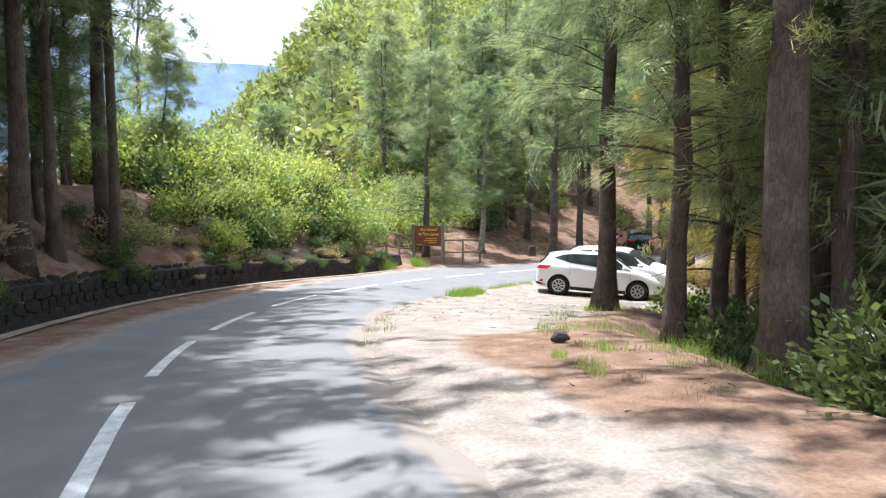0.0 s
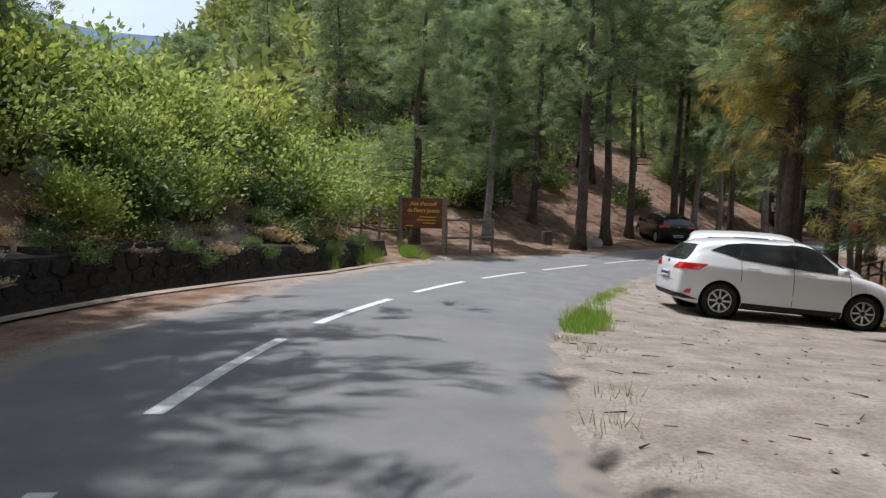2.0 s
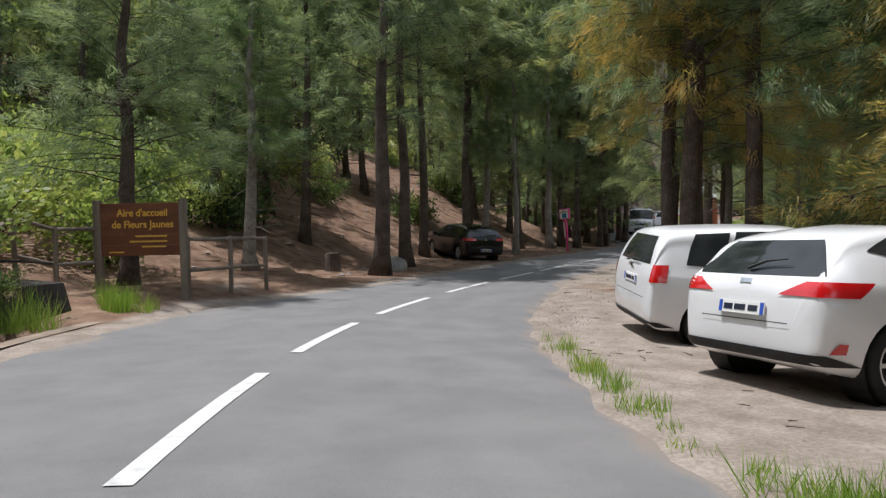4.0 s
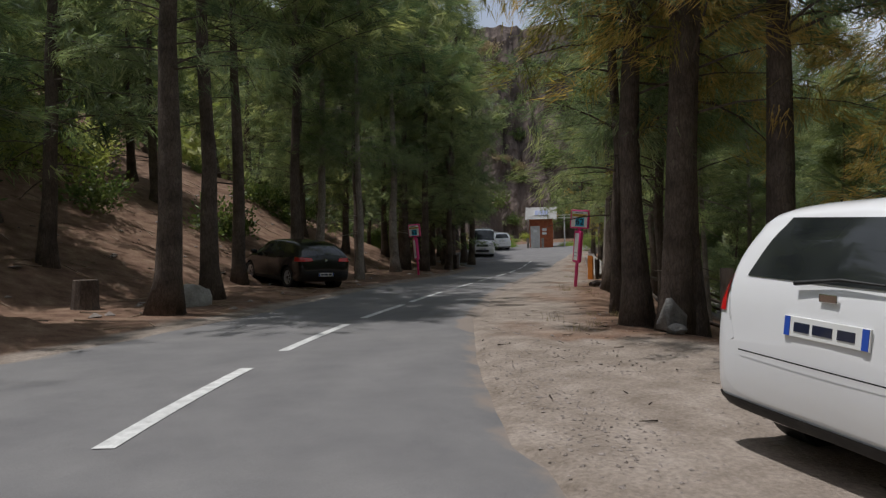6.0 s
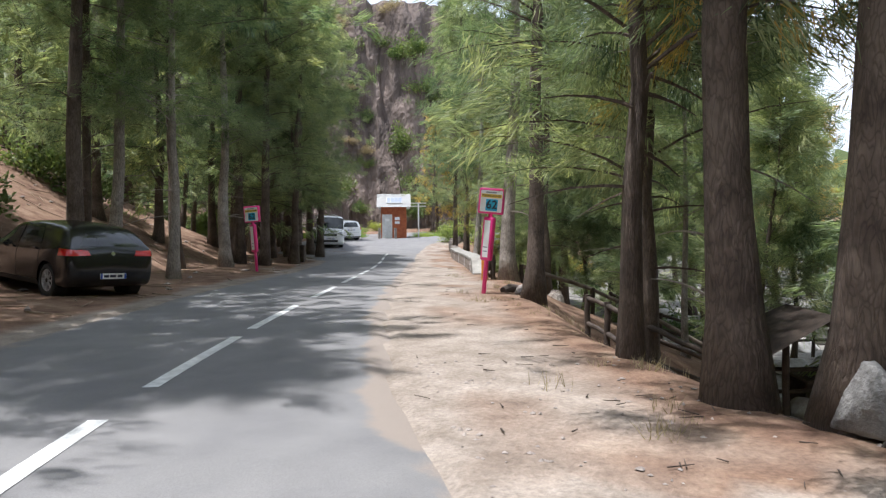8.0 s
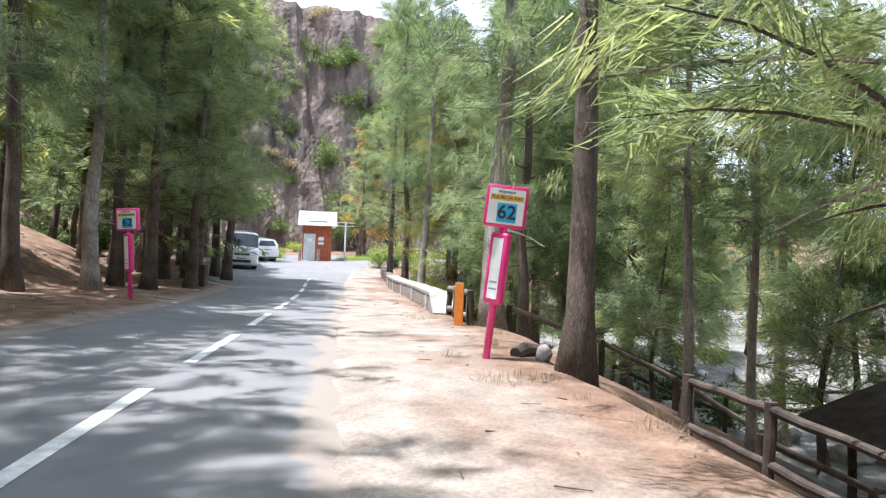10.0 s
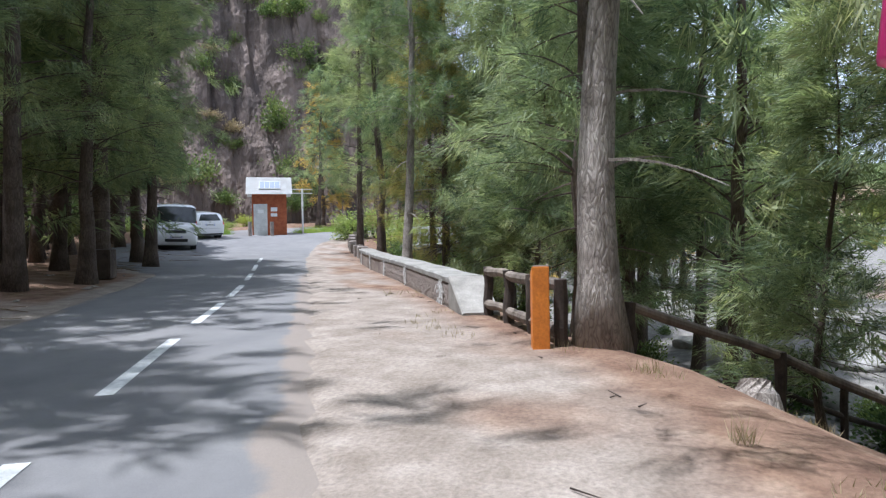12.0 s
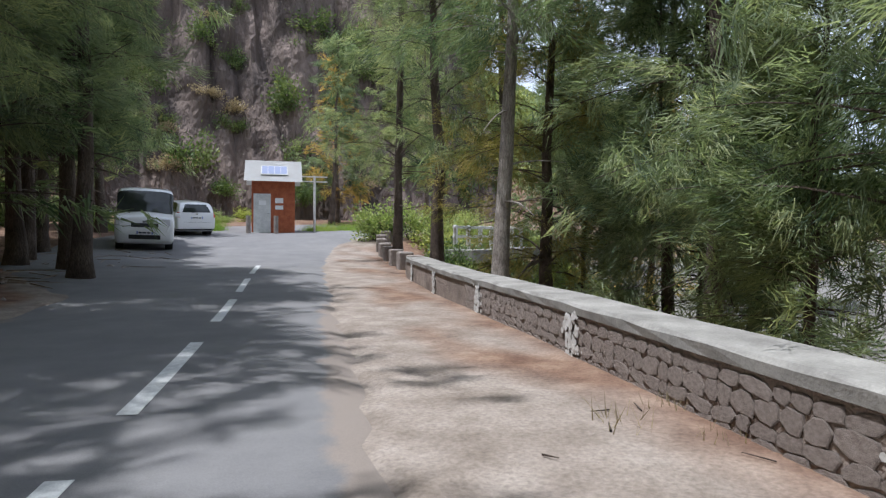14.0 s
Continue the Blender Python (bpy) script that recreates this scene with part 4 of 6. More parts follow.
# ---- vehicles ----
def catmull(tab, u):
    """A row of the table at the fractional index u."""
    n = len(tab)
    i = min(max(int(math.floor(u)), 0), n - 2)
    t = u - i
    a, b, c, d = tab[max(i - 1, 0)], tab[i], tab[i + 1], tab[min(i + 2, n - 1)]
    return 0.5 * (2 * b + (c - a) * t + (2 * a - 5 * b + 4 * c - d) * t * t + (3 * b - a - 3 * c + d) * t ** 3)


class Shell:
    """A car body: rings of nine points up the side, from the sill to the middle of the roof, at stations from tail to nose."""

    def __init__(self, rows):
        rings = []
        for x, zb, zbelt, zroof, w, wb, wr in rows:
            mid = zb + 0.52 * (zbelt - zb)
            rings.append([(x, 0.0, zb), (x, 0.72 * w, zb), (x, 0.95 * w, zb + 0.06), (x, w, mid), (x, 0.5 * (w + wb) + 0.012, 0.6 * zbelt + 0.4 * mid + 0.03), (x, wb, zbelt),
                          (x, 0.55 * wb + 0.45 * wr, zbelt + 0.55 * (zroof - zbelt)), (x, wr, zroof - 0.035), (x, 0.0, zroof + 0.02)])
        self.tab = np.array(rings)
        self.xs = self.tab[:, 0, 0]

    def at(self, u, r, side=1, out=0.0):
        def raw(uu, rr):
            ring = catmull(self.tab, uu)
            q = catmull(ring, rr)
            return np.array([q[0], max(q[1], 0.0), q[2]])
        p = raw(u, r)
        if out:
            e = 0.02
            du, dr = raw(u + e, r) - raw(u - e, r), raw(u, min(r + e, 8)) - raw(u, r - e)
            n = np.cross(du, dr)
            n /= max(np.linalg.norm(n), 1e-9)
            if n[1] < 0 and p[1] > 0.1:
                n = -n
            if p[1] <= 0.1 and n[2] < 0:
                n = -n
            p = p + n * out
        return Vector((p[0], side * p[1], p[2]))

    def u_of(self, x):
        return float(np.interp(x, self.xs, np.arange(len(self.xs))))


def patch(bm, shell, corners, side=1, out=0.006, nu=10, nr=6, thick=0.0):
    """A piece of the body's skin between four corners (x, r), lifted by out."""
    (a, b, c, d) = [(shell.u_of(x), r) for x, r in corners]
    g = []
    for i in range(nu + 1):
        u = i / nu
        row = []
        for j in range(nr + 1):
            v = j / nr
            uu = (1 - v) * ((1 - u) * a[0] + u * b[0]) + v * ((1 - u) * d[0] + u * c[0])
            rr = (1 - v) * ((1 - u) * a[1] + u * b[1]) + v * ((1 - u) * d[1] + u * c[1])
            row.append(bm.verts.new(shell.at(uu, rr, side, out)))
        g.append(row)
    for i in range(nu):
        for j in range(nr):
            f = (g[i][j], g[i + 1][j], g[i + 1][j + 1], g[i][j + 1])
            bm.faces.new(f if side > 0 else f[::-1])
    if thick:
        bmesh.ops.solidify(bm, geom=bm.faces[:], thickness=thick)
    return bm


def across(bm, shell, corners, out=0.008, nr=8):
    """A pane that spans the car from side to side; corners give the side +1 edge."""
    patch(bm, shell, corners, 1, out, 8, nr)
    patch(bm, shell, corners, -1, out, 8, nr)
    bmesh.ops.remove_doubles(bm, verts=bm.verts[:], dist=0.012)
    return bm


def drape(bm, skin, x0, corners, out=0.008, nu=16, nr=6, side=1):
    """A piece laid on the tail: corners are (bearing off straight back, height), seen from a point inside."""
    (a, b, c, d) = corners
    g = []
    for i in range(nu + 1):
        u, row = i / nu, []
        for j in range(nr + 1):
            v = j / nr
            t, z = ((1 - v) * ((1 - u) * a[k] + u * b[k]) + v * ((1 - u) * d[k] + u * c[k]) for k in (0, 1))
            w = Vector((-math.cos(radians(t)), math.sin(radians(t)), 0))
            o = Vector((x0, 0, z))
            p = skin.ray_cast(o + w * 3, -w)[0] or o + w * 0.8
            row.append(bm.verts.new(p + w * out))
        g.append(row)
    for i in range(nu):
        for j in range(nr):
            f = (g[i][j], g[i][j + 1], g[i + 1][j + 1], g[i + 1][j])
            bm.faces.new(f if side > 0 else f[::-1])
    return bm


def lathe(bm, profile, sides=28):
    """Turns (radius, y) about the y axis."""
    rings = [[bm.verts.new((r * math.cos(2 * math.pi * k / sides), y, r * math.sin(2 * math.pi * k / sides))) for k in range(sides)] for r, y in profile]
    for r0, r1 in zip(rings, rings[1:]):
        for k in range(sides):
            bm.faces.new((r0[k], r0[(k + 1) % sides], r1[(k + 1) % sides], r1[k]))
    return bm


def wheel(parent, x, y, radius, width, spokes=8):
    side = 1 if y > 0 else -1
    w = new("wheel")
    w.parent, w.matrix_basis = parent, pose(x, y, radius, 0, 0, 0 if side > 0 else 180)
    r0, h = radius, width / 2
    bm = lathe(bmesh.new(), [(r0 * 0.66, -h), (r0 * 0.93, -h), (r0, -h * 0.7), (r0, h * 0.7), (r0 * 0.95, h * 0.95), (r0 * 0.8, h), (r0 * 0.67, h * 0.9), (r0 * 0.66, h * 0.6)])
    part("tyre", bm, RUBBER, w, smooth=True)
    bm = lathe(bmesh.new(), [(r0 * 0.67, h * 0.62), (r0 * 0.66, h * 0.92), (r0 * 0.61, h * 0.92), (r0 * 0.58, h * 0.5), (r0 * 0.5, -h * 0.2)])
    for k in range(spokes):
        a = 2 * math.pi * k / spokes
        box(bm, (r0 * 0.46, 0.02, r0 * 0.105), (r0 * 0.36 * math.cos(a), h * 0.80, r0 * 0.36 * math.sin(a)), Matrix.Rotation(-a, 4, "Y"))
    part("rim", bm, ALLOY, w)
    bm = lathe(bmesh.new(), [(0.001, h * 0.95), (r0 * 0.13, h * 0.95), (r0 * 0.15, h * 0.8), (r0 * 0.15, h * 0.5)], 12)
    part("hub_cap", bm, PLASTIC, w)
    bm = lathe(bmesh.new(), [(0.001, h * 0.3), (r0 * 0.62, h * 0.3)], 20)
    part("brake_disc", bm, PLASTIC, w)


def plate(parent, m, width=0.52):
    p = new("number_plate")
    p.parent, p.matrix_basis = parent, m
    part("panel", box(bmesh.new(), (0.012, width, 0.11), bevel=0.003), PLATE, p)
    for k in (-1, 1):
        part("band", box(bmesh.new(), (0.004, 0.036, 0.104), (-0.0075, k * (width / 2 - 0.024), 0)), BLUE, p)
    for y0, w in ((-0.13, 0.10), (0.01, 0.12), (0.14, 0.10)):
        part("bar", box(bmesh.new(), (0.004, w, 0.05), (-0.0075, y0, 0)), NAVY, p)


def car(name, label, rows, wheels, radius, paint_mat, side_panes, screen, tail_pane, tail_lamp, handles, seams, extras=()):
    shell = Shell(rows)
    ob = thing(name, label, "car")
    n_u, n_r = 140, 40
    bm = bmesh.new()
    for side in (1, -1):
        us = np.linspace(0, len(rows) - 1, n_u)
        g = [[bm.verts.new(shell.at(u, r, side)) for r in np.linspace(0, 8, n_r)] for u in us]
        for i in range(n_u - 1):
            for j in range(n_r - 1):
                c = (g[i][j].co + g[i + 1][j + 1].co) / 2
                if abs(c.y) > 0.5 and c.z < radius * 2.3 and any(math.hypot(c.x - x, c.z - radius) < radius * 1.14 for x in wheels):
                    continue
                f = (g[i][j], g[i + 1][j], g[i + 1][j + 1], g[i][j + 1])
                bm.faces.new(f if side > 0 else f[::-1])
        for k in (0, n_u - 1):
            bm.faces.new(g[k] if (k == 0) == (side > 0) else g[k][::-1])
    bmesh.ops.remove_doubles(bm, verts=bm.verts[:], dist=0.002)
    bmesh.ops.delete(bm, geom=[v for v in bm.verts if not v.link_faces], context="VERTS")
    for v in {v for e in bm.edges if e.is_boundary for v in e.verts}:       # round wheel openings
        for x in wheels:
            r = math.hypot(v.co.x - x, v.co.z - radius)
            if abs(v.co.y) > 0.5 and radius < r < radius * 1.35:
                k = radius * 1.17 / r
                v.co.x, v.co.z = x + (v.co.x - x) * k, radius + (v.co.z - radius) * k
    skin = BVHTree.FromBMesh(bm)
    part("body", bm, paint_mat, ob, smooth=True)
    half = max(r[4] for r in rows)
    for side in (1, -1):
        for x in wheels:
            y = side * (half - 0.125)
            wheel(ob, x, y, radius, 0.2)
            bm = lathe(bmesh.new(), [(0.01, 0.0), (radius * 1.16, 0.0), (radius * 1.16, side * 0.24)], 24)
            bmesh.ops.translate(bm, verts=bm.verts[:], vec=(x, side * (half - 0.28), radius))
            part("wheel_well", bm, PLASTIC, ob)
        for corners in side_panes:
            part("side_window", patch(bmesh.new(), shell, corners, side, 0.006, 12, 6), GLASS, ob, smooth=True)
        for x0, x1, r in handles:
            bm = bmesh.new()
            p0, p1 = shell.at(shell.u_of(x0), r, side, 0.02), shell.at(shell.u_of(x1), r, side, 0.02)
            box(bm, ((p1 - p0).length, 0.028, 0.03), (p0 + p1) / 2, bevel=0.008)
            part("door_handle", bm, paint_mat, ob)
        for a, b in seams:
            bm = patch(bmesh.new(), shell, [(a[0] - 0.005, a[1]), (a[0] + 0.005, a[1]), (b[0] + 0.005, b[1]), (b[0] - 0.005, b[1])], side, 0.0025, 1, 12)
            part("door_seam", bm, PLASTIC, ob)
        part("tail_lamp", drape(bmesh.new(), skin, rows[0][0] + 0.8, [(side * a, z) for a, z in tail_lamp], 0.012, 10, 4, side), RED_LENS, ob, smooth=True)
        mx = screen[0][0] - 0.28
        bm = bmesh.new()
        p = shell.at(shell.u_of(mx), 5.1, side, 0.0)
        box(bm, (0.13, 0.2, 0.14), (p.x, p.y + side * 0.13, p.z + 0.07), bevel=0.045)
        part("door_mirror", bm, paint_mat, ob, smooth=True)
        sill = [(wheels[0] + radius * 1.2, 1.6), (wheels[1] - radius * 1.2, 1.6), (wheels[1] - radius * 1.2, 2.25), (wheels[0] + radius * 1.2, 2.25)]
        part("sill_trim", patch(bmesh.new(), shell, sill, side, 0.005, 10, 2), PLASTIC, ob)
    part("windscreen", across(bmesh.new(), shell, screen), GLASS, ob, smooth=True)
    part("rear_window", drape(bmesh.new(), skin, rows[0][0] + 0.8, tail_pane, 0.007, 20, 8), GLASS, ob, smooth=True)
    for kind, corners, mat, both in extras:
        if not isinstance(both, int):
            part(kind, drape(bmesh.new(), skin, rows[0][0] + 0.8, both, 0.014, 24, 3), mat, ob, smooth=True)
        else:
            for side in (1, -1):
                part(kind, patch(bmesh.new(), shell, corners, side, 0.008), mat, ob, smooth=True)
    return ob, shell


def park(ob, x, y, heading, base, front=1.25, back=-1.28):
    c, s = math.cos(radians(heading)), math.sin(radians(heading))
    z1, z0 = ground_at(x + c * front, y + s * front), ground_at(x + c * back, y + s * back)
    pitch = math.degrees(math.atan2(z1 - z0, front - back))
    zr, zl = ground_at(x + s * 0.7, y - c * 0.7), ground_at(x - s * 0.7, y + c * 0.7)
    lean = math.degrees(math.atan2(zl - zr, 1.4))
    ob.matrix_basis = pose(x, y, (z0 + z1) / 2 - 0.01, 0, 0, heading) @ pose(0, 0, 0, lean, -pitch, 0)


HATCH = [(-2.02, 0.38, 0.60, 0.64, 0.56, 0.54, 0.47), (-2.0, 0.31, 0.80, 0.86, 0.68, 0.65, 0.55), (-1.94, 0.27, 0.93, 0.98, 0.755, 0.70, 0.575), (-1.78, 0.23, 0.975, 1.14, 0.81, 0.755, 0.58),
         (-1.56, 0.21, 0.99, 1.335, 0.845, 0.79, 0.56), (-1.0, 0.19, 0.975, 1.43, 0.86, 0.815, 0.57), (-0.3, 0.18, 0.95, 1.45, 0.867, 0.828, 0.585), (0.25, 0.18, 0.935, 1.455, 0.867, 0.828, 0.575),
         (0.68, 0.18, 0.925, 1.27, 0.867, 0.825, 0.57), (1.08, 0.18, 0.915, 0.99, 0.866, 0.80, 0.62), (1.45, 0.19, 0.84, 0.90, 0.855, 0.76, 0.60), (1.78, 0.21, 0.72, 0.78, 0.81, 0.70, 0.54),
         (1.95, 0.27, 0.60, 0.64, 0.70, 0.60, 0.44), (2.02, 0.36, 0.50, 0.53, 0.54, 0.48, 0.36)]
hatch, shell1 = car("hatchback_car", "white five-door hatchback parked on the sandy lay-by", HATCH, (-1.28, 1.21), 0.315, CAR_WHITE,
    [[(-0.98, 5.42), (-0.08, 5.22), (-0.08, 6.80), (-0.86, 6.74)], [(-1.46, 5.98), (-0.99, 5.44), (-0.87, 6.72), (-1.16, 6.60)], [(-0.02, 5.2), (1.0, 5.12), (0.44, 6.72), (-0.02, 6.80)]],
    [(1.02, 6.05), (0.34, 6.9), (0.34, 8), (1.02, 8)], [(-46, 0.985), (46, 0.985), (48, 1.285), (-48, 1.285)],
    [(24, 0.83), (60, 0.825), (69, 0.945), (38, 0.945)], [(-0.86, -0.64, 4.72), (0.10, 0.32, 4.72)],
    [((-0.06, 2.2), (-0.06, 5.2)), ((-0.95, 3.3), (-0.95, 5.3)), ((0.98, 2.2), (0.92, 5.2))],
    [("bumper_trim", None, PLASTIC, [(-62, 0.30), (62, 0.30), (46, 0.385), (-46, 0.385)]), ("reflector", None, RED_LENS, [(47, 0.40), (54, 0.40), (55, 0.48), (51, 0.48)]), ("reflector", None, RED_LENS, [(-54, 0.40), (-47, 0.40), (-51, 0.48), (-55, 0.48)]),
     ("tailgate_seam", None, PLASTIC, [(-30, 0.60), (30, 0.60), (30, 0.608), (-30, 0.608)]),
     ("side_crease", [(-0.75, 2.65), (0.75, 2.55), (0.75, 2.75), (-0.75, 2.85)], CAR_WHITE, 1), ("head_lamp", [(1.62, 5.0), (1.90, 4.9), (1.86, 5.6), (1.55, 6.0)], CLEAR_LENS, 1),
     ("pillar_trim", [(-0.09, 5.2), (-0.01, 5.2), (-0.01, 6.82), (-0.09, 6.82)], PLASTIC, 1), ("pillar_trim", [(-1.0, 5.44), (-0.96, 5.42), (-0.85, 6.75), (-0.89, 6.75)], PLASTIC, 1)])
plate(hatch, pose(-2.035, 0, 0.70, 0, 8, 0), 0.5)
part("badge", box(bmesh.new(), (0.012, 0.12, 0.05), bevel=0.005), CHROME, hatch).matrix_basis = pose(-1.985, 0, 0.93, 0, 20, 0)
part("wiper", tube(bmesh.new(), [(-1.945, 0.02, 1.035), (-1.90, -0.14, 1.10), (-1.87, -0.32, 1.12)], [0.014, 0.010, 0.006], 6), PLASTIC, hatch)
park(hatch, 6.84, 23.42, -9, 0)

COMPACT = [(-1.95, 0.36, 0.66, 0.70, 0.72, 0.68, 0.60), (-1.92, 0.28, 0.86, 0.95, 0.80, 0.77, 0.66), (-1.86, 0.24, 0.98, 1.15, 0.83, 0.79, 0.67), (-1.76, 0.21, 1.00, 1.36, 0.843, 0.80, 0.63),
           (-1.60, 0.20, 0.99, 1.49, 0.847, 0.805, 0.60), (-1.0, 0.18, 0.97, 1.53, 0.847, 0.81, 0.60), (-0.3, 0.18, 0.95, 1.535, 0.847, 0.81, 0.60), (0.30, 0.18, 0.94, 1.49, 0.847, 0.81, 0.59),
           (0.80, 0.18, 0.93, 1.27, 0.847, 0.805, 0.57), (1.22, 0.18, 0.92, 1.00, 0.845, 0.78, 0.60), (1.55, 0.19, 0.82, 0.88, 0.83, 0.74, 0.56), (1.80, 0.22, 0.68, 0.74, 0.76, 0.66, 0.48), (1.93, 0.32, 0.52, 0.55, 0.58, 0.5, 0.38)]
compact, shell2 = car("compact_car", "white tall compact hatchback parked on the sandy lay-by", COMPACT, (-1.2, 1.25), 0.30, CAR_WHITE,
    [[(-0.95, 5.2), (-0.12, 5.15), (-0.12, 6.9), (-0.80, 6.85)], [(-1.45, 5.3), (-1.0, 5.2), (-0.88, 6.8), (-1.3, 6.75)], [(-0.03, 5.15), (0.98, 5.2), (0.55, 6.8), (-0.03, 6.9)]],
    [(1.14, 6.05), (0.40, 6.9), (0.40, 8), (1.14, 8)], [(-40, 1.06), (40, 1.06), (38, 1.41), (-38, 1.41)],
    [(43, 0.84), (55, 0.84), (55, 1.06), (45, 1.06)], [(-0.88, -0.68, 4.6), (0.1, 0.3, 4.6)],
    [((-0.08, 2.2), (-0.08, 5.1)), ((-0.98, 3.3), (-0.98, 5.2))],
    [("tailgate_seam", None, PLASTIC, [(-36, 0.62), (36, 0.62), (36, 0.628), (-36, 0.628)]), ("bumper_trim", None, PLASTIC, [(-60, 0.26), (60, 0.26), (50, 0.33), (-50, 0.33)])])
plate(compact, pose(-1.947, 0, 0.82, 0, 4, 0))
part("badge", box(bmesh.new(), (0.012, 0.11, 0.045), bevel=0.005), CHROME, compact).matrix_basis = pose(-1.932, 0, 0.99)
part("wiper", tube(bmesh.new(), [(-1.93, 0.22, 1.05), (-1.925, -0.06, 1.09), (-1.92, -0.30, 1.085)], [0.014, 0.010, 0.006], 6), PLASTIC, compact)
park(compact, 8.32, 25.90, -28, 0)

FAMILY = [(-2.15, 0.36, 0.64, 0.68, 0.70, 0.66, 0.55), (-2.10, 0.28, 0.86, 0.93, 0.82, 0.78, 0.64), (-2.0, 0.24, 1.0, 1.08, 0.88, 0.82, 0.66), (-1.80, 0.21, 1.02, 1.27, 0.90, 0.84, 0.62),
          (-1.5, 0.19, 1.0, 1.41, 0.905, 0.85, 0.60), (-0.9, 0.18, 0.97, 1.47, 0.905, 0.85, 0.60), (-0.2, 0.18, 0.95, 1.47, 0.905, 0.85, 0.60), (0.4, 0.18, 0.94, 1.42, 0.905, 0.85, 0.59),
          (0.85, 0.18, 0.93, 1.22, 0.905, 0.84, 0.58), (1.25, 0.18, 0.92, 0.99, 0.90, 0.82, 0.64), (1.6, 0.2, 0.84, 0.90, 0.88, 0.78, 0.62), (1.95, 0.23, 0.70, 0.76, 0.80, 0.68, 0.52), (2.15, 0.34, 0.52, 0.56, 0.58, 0.5, 0.4)]
dark, shell3 = car("black_hatchback_car", "black hatchback parked on the needle-strewn verge under the trees", FAMILY, (-1.33, 1.31), 0.325, CAR_BLACK,
    [[(-0.95, 5.25), (-0.05, 5.2), (-0.05, 6.85), (-0.75, 6.75)], [(0.03, 5.2), (1.02, 5.22), (0.6, 6.75), (0.03, 6.85)]],
    [(1.18, 6.05), (0.48, 6.9), (0.48, 8), (1.18, 8)], [(-42, 1.04), (42, 1.04), (42, 1.31), (-42, 1.31)],
    [(29, 0.86), (64, 0.84), (64, 0.98), (33, 0.96)], [(-0.85, -0.65, 4.7), (0.15, 0.35, 4.7)],
    [((-0.01, 2.2), (-0.01, 5.2)), ((-0.98, 3.3), (-0.98, 5.2))], [("head_lamp", [(1.75, 5.0), (2.03, 4.9), (2.0, 5.6), (1.65, 6.0)], CLEAR_LENS, 1)])
plate(dark, pose(-2.165, 0, 0.46))
part("badge", box(bmesh.new(), (0.012, 0.07, 0.07), turn=Matrix.Rotation(math.pi / 4, 4, 'X'), bevel=0.005), CHROME, dark).matrix_basis = pose(-2.115, 0, 0.90, 0, 10, 0)
park(dark, 14.05, 43.95, 86, 0)
dark.matrix_basis = dark.matrix_basis @ Matrix.Diagonal((0.96, 0.96, 0.96, 1))

VAN = [(-2.4, 0.40, 0.95, 1.80, 0.90, 0.89, 0.80), (-2.37, 0.30, 1.05, 1.92, 0.94, 0.92, 0.80), (-2.2, 0.25, 1.08, 1.95, 0.95, 0.93, 0.81), (-1.0, 0.22, 1.08, 1.97, 0.952, 0.935, 0.82), (0.8, 0.22, 1.08, 1.97, 0.952, 0.935, 0.82),
       (1.62, 0.22, 1.08, 1.95, 0.952, 0.93, 0.82), (1.90, 0.22, 1.08, 1.66, 0.952, 0.92, 0.81), (2.16, 0.22, 1.07, 1.20, 0.95, 0.92, 0.80), (2.29, 0.24, 0.99, 1.08, 0.94, 0.89, 0.78), (2.36, 0.28, 0.84, 0.92, 0.91, 0.84, 0.70), (2.42, 0.36, 0.62, 0.68, 0.82, 0.76, 0.6)]
van, shell4 = car("white_van", "white minibus van parked nose-out on the verge", VAN, (-1.5, 1.5), 0.33, CAR_WHITE,
    [[(-2.0, 5.2), (-0.9, 5.2), (-0.9, 6.8), (-2.0, 6.8)], [(-0.8, 5.2), (0.35, 5.2), (0.35, 6.8), (-0.8, 6.8)], [(0.45, 5.2), (1.5, 5.2), (1.15, 6.7), (0.45, 6.8)]],
    [(2.13, 5.95), (1.70, 6.75), (1.70, 8), (2.13, 8)], [(-38, 1.15), (38, 1.15), (35, 1.65), (-35, 1.65)],
    [(44, 0.8), (48, 0.8), (48, 1.1), (44, 1.1)], [(0.5, 0.7, 4.7)], [((0.4, 2.2), (0.4, 6.8)), ((1.35, 2.2), (1.35, 5.2))],
    [])
for k in (-1, 1):
    part("head_lamp", box(bmesh.new(), (0.14, 0.30, 0.27), (2.285, k * 0.70, 0.92), Matrix.Rotation(radians(-k * 14), 4, "Z"), bevel=0.05), CLEAR_LENS, van, smooth=True)
part("grille", box(bmesh.new(), (0.08, 0.86, 0.13), (2.365, 0, 0.83), Matrix.Rotation(radians(-22), 4, "Y"), bevel=0.02), PLASTIC, van)
part("air_intake", box(bmesh.new(), (0.05, 1.0, 0.14), (2.415, 0, 0.46), bevel=0.02), PLASTIC, van)
part("badge", box(bmesh.new(), (0.03, 0.15, 0.07), (2.375, 0, 0.95), bevel=0.01), CHROME, van)
plate(van, pose(2.44, 0, 0.60, 0, 0, 180))
park(van, 42.1, 61.3, 225, 0, 1.5, -1.5)
van.matrix_basis = van.matrix_basis @ Matrix.Diagonal((1.0, 1.0, 1.08, 1))
far_car = copy_thing(compact, Matrix())
far_car.name = "small_white_car"
tagged(far_car, "small white hatchback parked beyond the van", "car")
park(far_car, 47.3, 64.3, 60, 0)

